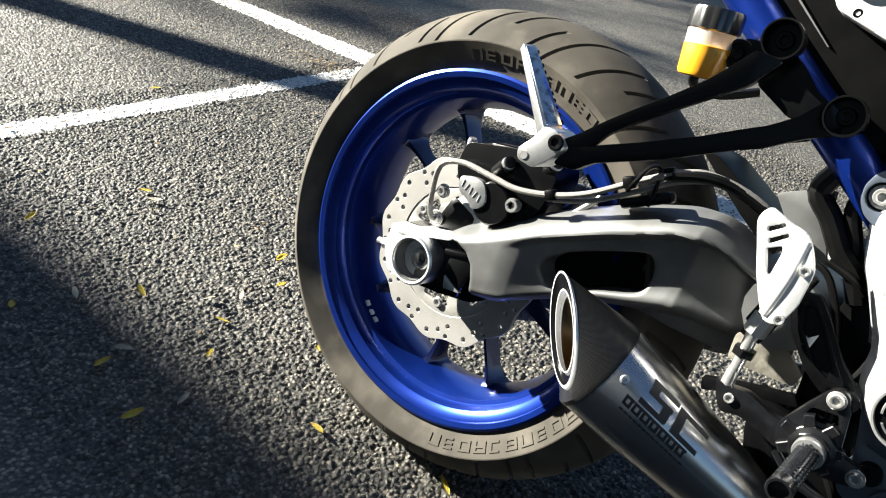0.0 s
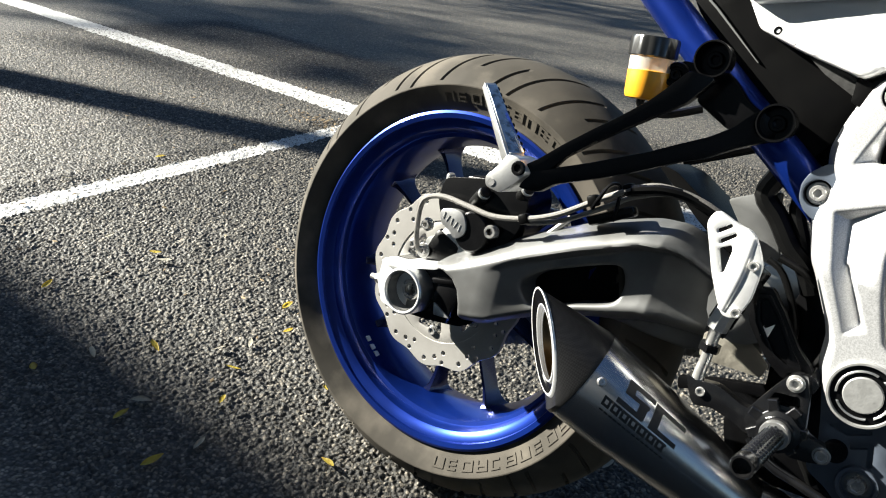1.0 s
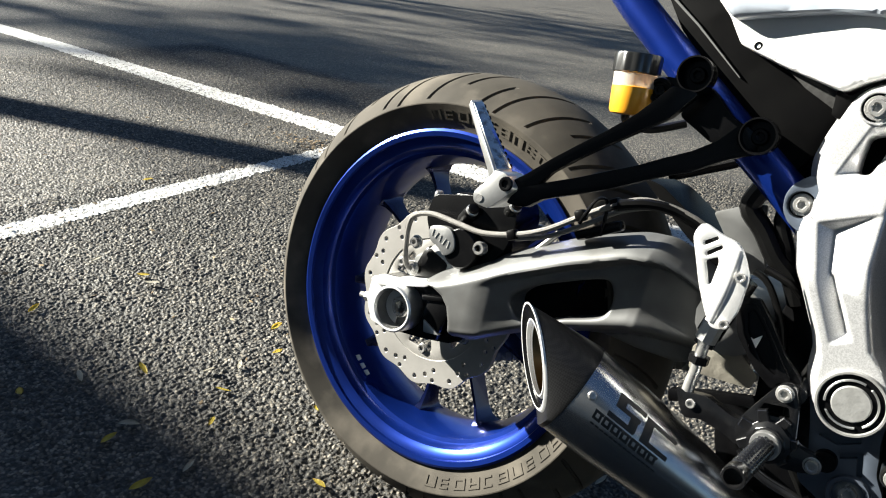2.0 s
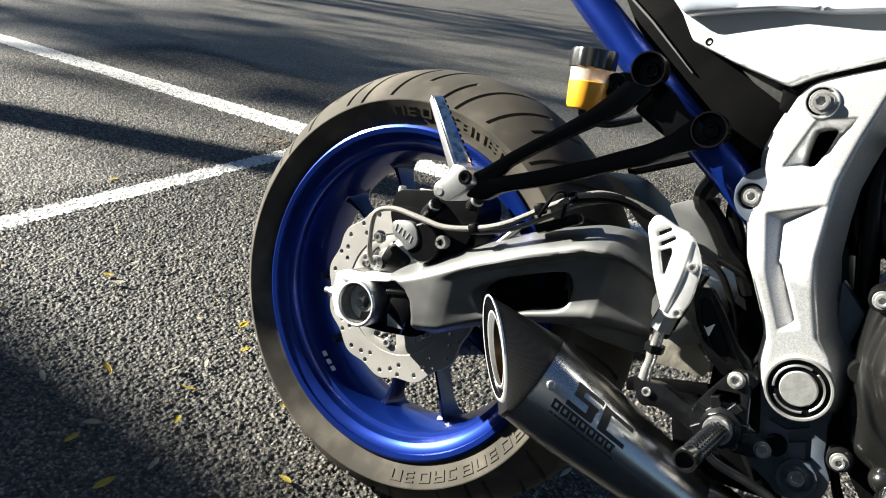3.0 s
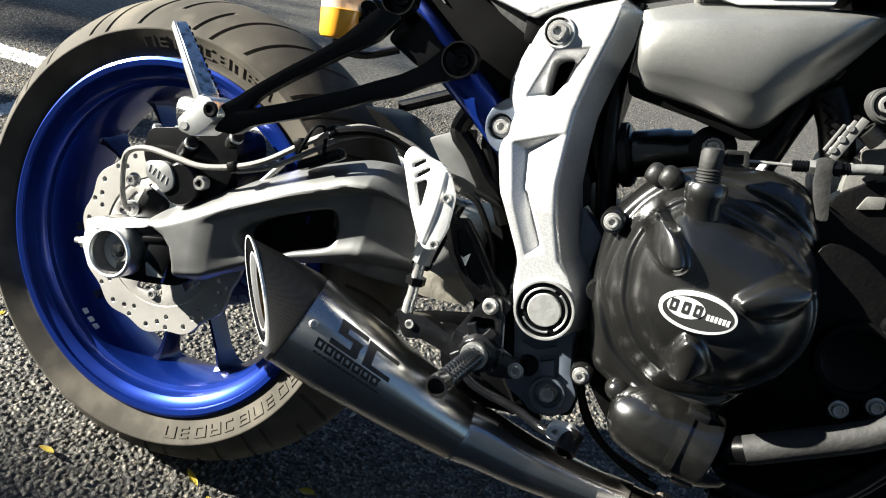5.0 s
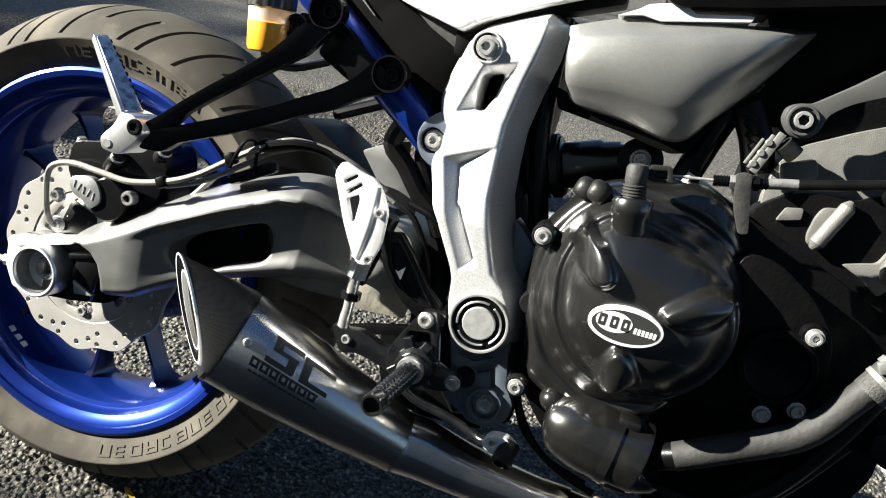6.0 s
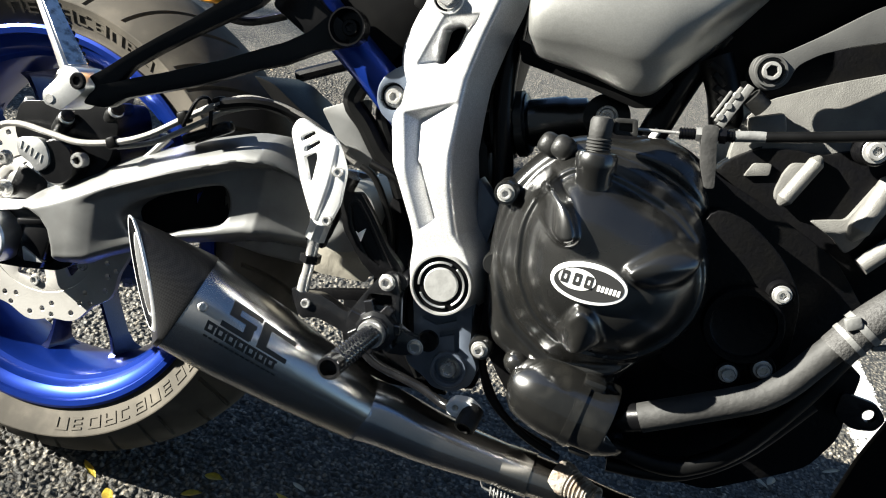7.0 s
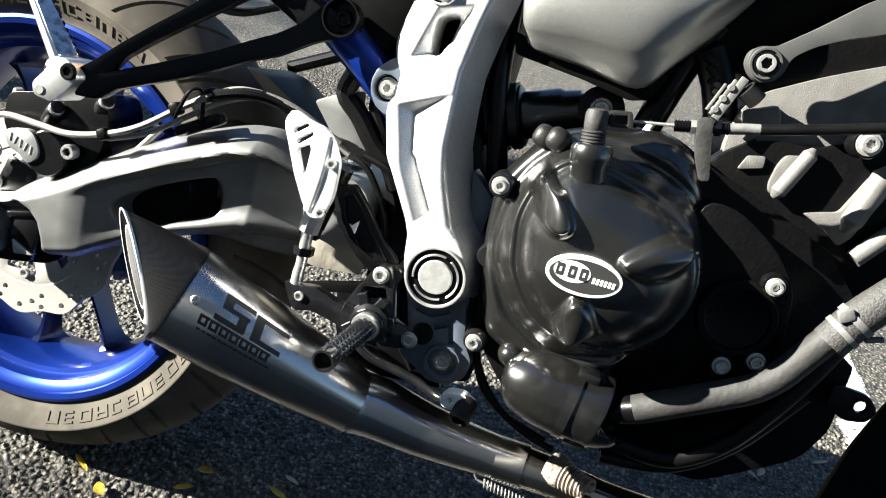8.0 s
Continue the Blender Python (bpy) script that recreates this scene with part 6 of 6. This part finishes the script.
for pts, r, mt in (("722,-120,268 740,-122,288 752,-120,300", 0.007, M_RUBBER), ("716,-118,256 736,-118,262 748,-116,252", 0.005, M_BLACK)):
    part("coolant_fitting", tube(mm3(pts), r, 12, 3), mt, engine)

# ---- water pipe and hoses
wpp = tube(mm3("712,-196,50 744,-198,69 784,-198,92 800,-198,103 814,-198,119 829,-198,145 850,-198,180"), [0.0128, 0.0127, 0.0125, 0.0124, 0.0122, 0.0118, 0.0115], 20, 5)
part("water_pipe", wpp, M_PIPEGREY, bike, "dull grey water pipe")
wpp = tube(mm3("684,-186,34 716,-196,52"), 0.0125, 18, 2, smooth=False)
part("pipe_stub", wpp, M_BLACK, bike)
hs_ = tube(mm3("838,-200,156 852,-200,182 872,-198,208 900,-190,240"), 0.0150, 20, 4)
part("radiator_hose", hs_, M_WOVEN, bike, "thick grey woven radiator hose")
cl = tube(mm3("843,-200,166 845.5,-200,170"), 0.0160, 24, smooth=False)
tube(mm3("849,-200,177 852,-200,182"), 0.0164, 24, smooth=False, bm=cl)
box((0.838, -0.213, 0.184), (0.012, 0.006, 0.010), 0.0015, (0, -30, 0), cl)
box((0.866, -0.206, 0.170), (0.014, 0.006, 0.004), 0.001, (0, -20, 0), cl)
part("hose_clamp", cl, M_CASTGREY, bike, "spring clamp on the hose")
for pts, r in (("700,-176,8 740,-178,6 768,-178,14 802,-176,44 836,-172,100 860,-165,150", 0.0085), ("700,-172,-12 757,-172,-2 806,-168,34 850,-160,96", 0.0065), ("560,-120,30 580,-128,-4 620,-130,-30 660,-126,-44", 0.004), ("556,-120,60 566,-126,20 600,-128,-20 650,-120,-40", 0.004)):
    part("coolant_hose", tube(mm3(pts), r, 12, 5), M_RUBBER, bike, "thin black hose under the engine")
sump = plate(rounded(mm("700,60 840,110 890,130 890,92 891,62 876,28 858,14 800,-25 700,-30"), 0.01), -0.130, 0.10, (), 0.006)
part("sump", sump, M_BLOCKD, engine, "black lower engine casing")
rt = plate(rounded(mm("872,112 902,110 913,99 908,86 890,82 872,90"), 0.005), -0.152, -0.146, [circle2(0.899, 0.098, 0.0055, 14)], 0.001)
part("radiator_tab", rt, M_BLACK, bike, "black radiator mounting tab")
fr = plate(rounded(mm("938,-80 942,-42 951,16 966,70 985,120 1010,160 1120,160 1120,-80"), 0.01), -0.040, -0.032, (), 0.002)
part("front_mudguard", fr, M_PLASTIC, bike, "black edge of the front mudguard")

# ---- rear shock and downtube
sk = bmesh.new()
S0, S1 = Vector((0.520, -0.070, 0.255)), Vector((0.612, -0.075, 0.287))
sd = (S1 - S0).normalized()
lathe([(0.026, -0.02), (0.030, 0.0), (0.030, 0.022), (0.026, 0.024)], S0, sd, 32, sk)
shock = part("rear_shock", sk, M_BLACK, bike, "black rear shock absorber")
b = lathe([(0.0235, 0.02), (0.0235, 0.060), (0.021, 0.064), (0.020, 0.080), (0.012, 0.084)], S0, sd, 28)
part("shock_body", b, M_GLOSS, shock)
for a0, a1, rr in ((-0.012, -0.004, 0.0325), (0.0, 0.006, 0.0345), (0.010, 0.020, 0.0330)):
    su, sv, _ = axes(sd)
    lps = [[S0 + sd * a + (su * math.cos(TAU * i / 48) + sv * math.sin(TAU * i / 48)) * (q - (0.0018 if i % 6 < 2 else 0)) for i in range(48)] for q, a in ((rr - 0.002, a0), (rr, a0 + 0.001), (rr, a1 - 0.001), (rr - 0.002, a1))]
    part("preload_ring", rings(lps), M_CASTDK, shock, "notched dark preload ring")
b = plate(circle2(0.612, 0.287, 0.022, 32), -0.095, -0.05, (), 0.003)
part("shock_eye", b, M_BLACK, shock)
bolt(shock, (0.612, -0.0955, 0.2875), 0.0078, 0.008, washer=0.0105)
dt = tube(mm3("690,-100,384 672,-98,340 656,-94,280 650,-90,240"), 0.0135, 16, 3)
part("down_tube", dt, M_BLACK, bike, "black frame down tube")
b = tube(mm3("652,-112,268 660,-114,288"), 0.0035, 10, smooth=False)
part("cable_tie_end", b, M_WHITE, bike, "pale tube end")
frb = tube(mm3("506,-100,400 507,-100,360 511,-98,295 523,-96,240 532,-94,205 545,-94,150"), 0.0105, 14, 3)
part("main_frame_tube", frb, M_BLACK, bike, "black main frame tube")

# ---- drive chain on the far side
def chain_run(way, tilt):
    """One run of roller chain: links in turn wide and narrow."""
    b = bmesh.new()
    path = spline(way, 14)
    for k in range(len(path) - 1):
        box((path[k] + path[k + 1]) / 2, (0.0125, 0.004 + 0.006 * (k % 2), 0.014), 0.0015, (0, tilt, 0), b, 1)
    return b


part("chain_upper_run", chain_run([(0.02, 0.098, 0.108), (0.12, 0.096, 0.118), (0.25, 0.094, 0.13), (0.42, 0.09, 0.14)], -6), M_STEEL, bike, "steel drive chain")
part("chain_lower_run", chain_run([(0.02, 0.098, -0.108), (0.15, 0.096, -0.05), (0.30, 0.094, 0.0), (0.42, 0.09, 0.03)], -18), M_STEEL, bike, "steel drive chain")
sproc = plate([((0.108 + 0.004 * math.cos(43 * TAU * i / 172)) * math.cos(TAU * i / 172), (0.108 + 0.004 * math.cos(43 * TAU * i / 172)) * math.sin(TAU * i / 172)) for i in range(172)],
              0.095, 0.101, [rounded([wheel_point(r, radians(72 * k + a), 0).xz for r, a in ((0.055, 12), (0.088, 8), (0.088, 62), (0.055, 58))], 0.008) for k in range(5)], 0.0005, 1)
part("rear_sprocket", sproc, M_FRAMED, bike, "dark rear sprocket")

# ---- leaves on the asphalt


def leaf_mesh(seed, length, width):
    rnd = random.Random(seed)
    b = bmesh.new()
    n = 7
    curl, bend = rnd.uniform(0.1, 0.45), rnd.uniform(-0.25, 0.25)
    rows = []
    for i in range(n + 1):
        t = i / n
        wdt = width * (math.sin(math.pi * min(1, t * 0.96 + 0.02)) ** 0.8) * (1 - 0.25 * t)
        x = length * (t - 0.5)
        rows.append([b.verts.new((x, wdt * s + bend * length * (t - 0.5) ** 2, 0.0025 + abs(s) * wdt * curl + length * 0.35 * curl * (t - 0.5) ** 2 * (1 + rnd.uniform(-0.2, 0.2)))) for s in (-0.5, -0.25, 0, 0.25, 0.5)])
    for r0, r1 in zip(rows, rows[1:]):
        for j in range(4):
            b.faces.new((r0[j], r1[j], r1[j + 1], r0[j + 1]))
    bmesh.ops.solidify(b, geom=b.faces[:], thickness=0.0004)
    return b


LEAVES_YELLOW = [(-0.878, 0.058), (-0.882, -0.183), (-0.549, -0.159), (-0.398, -0.102), (-0.337, -0.172), (-0.415, -0.307), (-0.288, -0.334), (-0.242, -0.024), (-0.103, -0.155),
                 (-0.427, 0.053), (-0.502, 0.118), (-0.626, -0.339), (0.092, -0.097), (0.141, -0.125), (0.242, -0.039), (0.231, -0.077), (0.343, -0.033), (-1.423, 0.437)]
LEAVES_PALE = [(-0.602, -0.248), (-0.424, -0.265), (-0.271, -0.265), (-1.014, 0.03), (-1.408, 0.139), (-0.441, -0.028), (-0.464, -0.08), (0.351, -0.005), (0.216, 0.156), (1.01, 0.346),
               (1.03, 0.353), (1.141, 0.437), (0.938, 0.296), (-0.829, 0.05)]
rnd = random.Random(11)
for spots, mt, lab in ((LEAVES_YELLOW, M_LEAFY, "small curled yellow leaf on the asphalt"), (LEAVES_PALE, M_LEAFP, "small dry pale leaf on the asphalt")):
    for k, (x, y) in enumerate(spots):
        me = finish(leaf_mesh(rnd.random(), rnd.uniform(0.024, 0.036), rnd.uniform(0.010, 0.016)), "leaf", mt, 80)
        ob = new("leaf", me)
        ob.matrix_world = pose(x, y, 0.0034, rnd.uniform(-14, 14), rnd.uniform(-14, 14), rnd.uniform(0, 360))
        tagged(ob, lab, "leaf", "leaves on the asphalt")

# dry crumbs of leaf and bark where the lines meet, and thinly over the asphalt
M_LITTER = material("dry_litter", (0.10, 0.065, 0.035), 0.75, color2=(0.34, 0.25, 0.14), scale=30, bump=0.001, bump_scale=300)
crumbs = bmesh.new()
for k in range(330):
    if k < 120:
        x, y = -1.46 + rnd.gauss(0, 0.09), 1.12 + rnd.gauss(0, 0.035)
    else:
        x, y = rnd.uniform(-2.6, -0.2), rnd.uniform(-0.2, 2.0)
    size = rnd.uniform(0.004, 0.011)
    a = rnd.uniform(0, TAU)
    u = Vector((math.cos(a), math.sin(a), rnd.uniform(-0.2, 0.2))) * size
    v = Vector((-math.sin(a), math.cos(a), rnd.uniform(-0.4, 0.4))) * size * rnd.uniform(0.25, 0.5)
    c = Vector((x, y, 0.0030 + size * 0.2))
    lift = Vector((0, 0, 0.0012))
    low = [crumbs.verts.new(c + q) for q in (-u, -v, u * 0.9, v)]
    top = [crumbs.verts.new(c + q * 0.8 + lift) for q in (-u, -v, u * 0.9, v)]
    crumbs.faces.new(top)
    crumbs.faces.new(low[::-1])
    for i in range(4):
        crumbs.faces.new((low[i], low[(i + 1) % 4], top[(i + 1) % 4], top[i]))
tagged(new("leaf_litter", finish(crumbs, "leaf_litter", M_LITTER)), "dry brown leaf crumbs strewn over the asphalt", "leaf litter", kind="stuff")
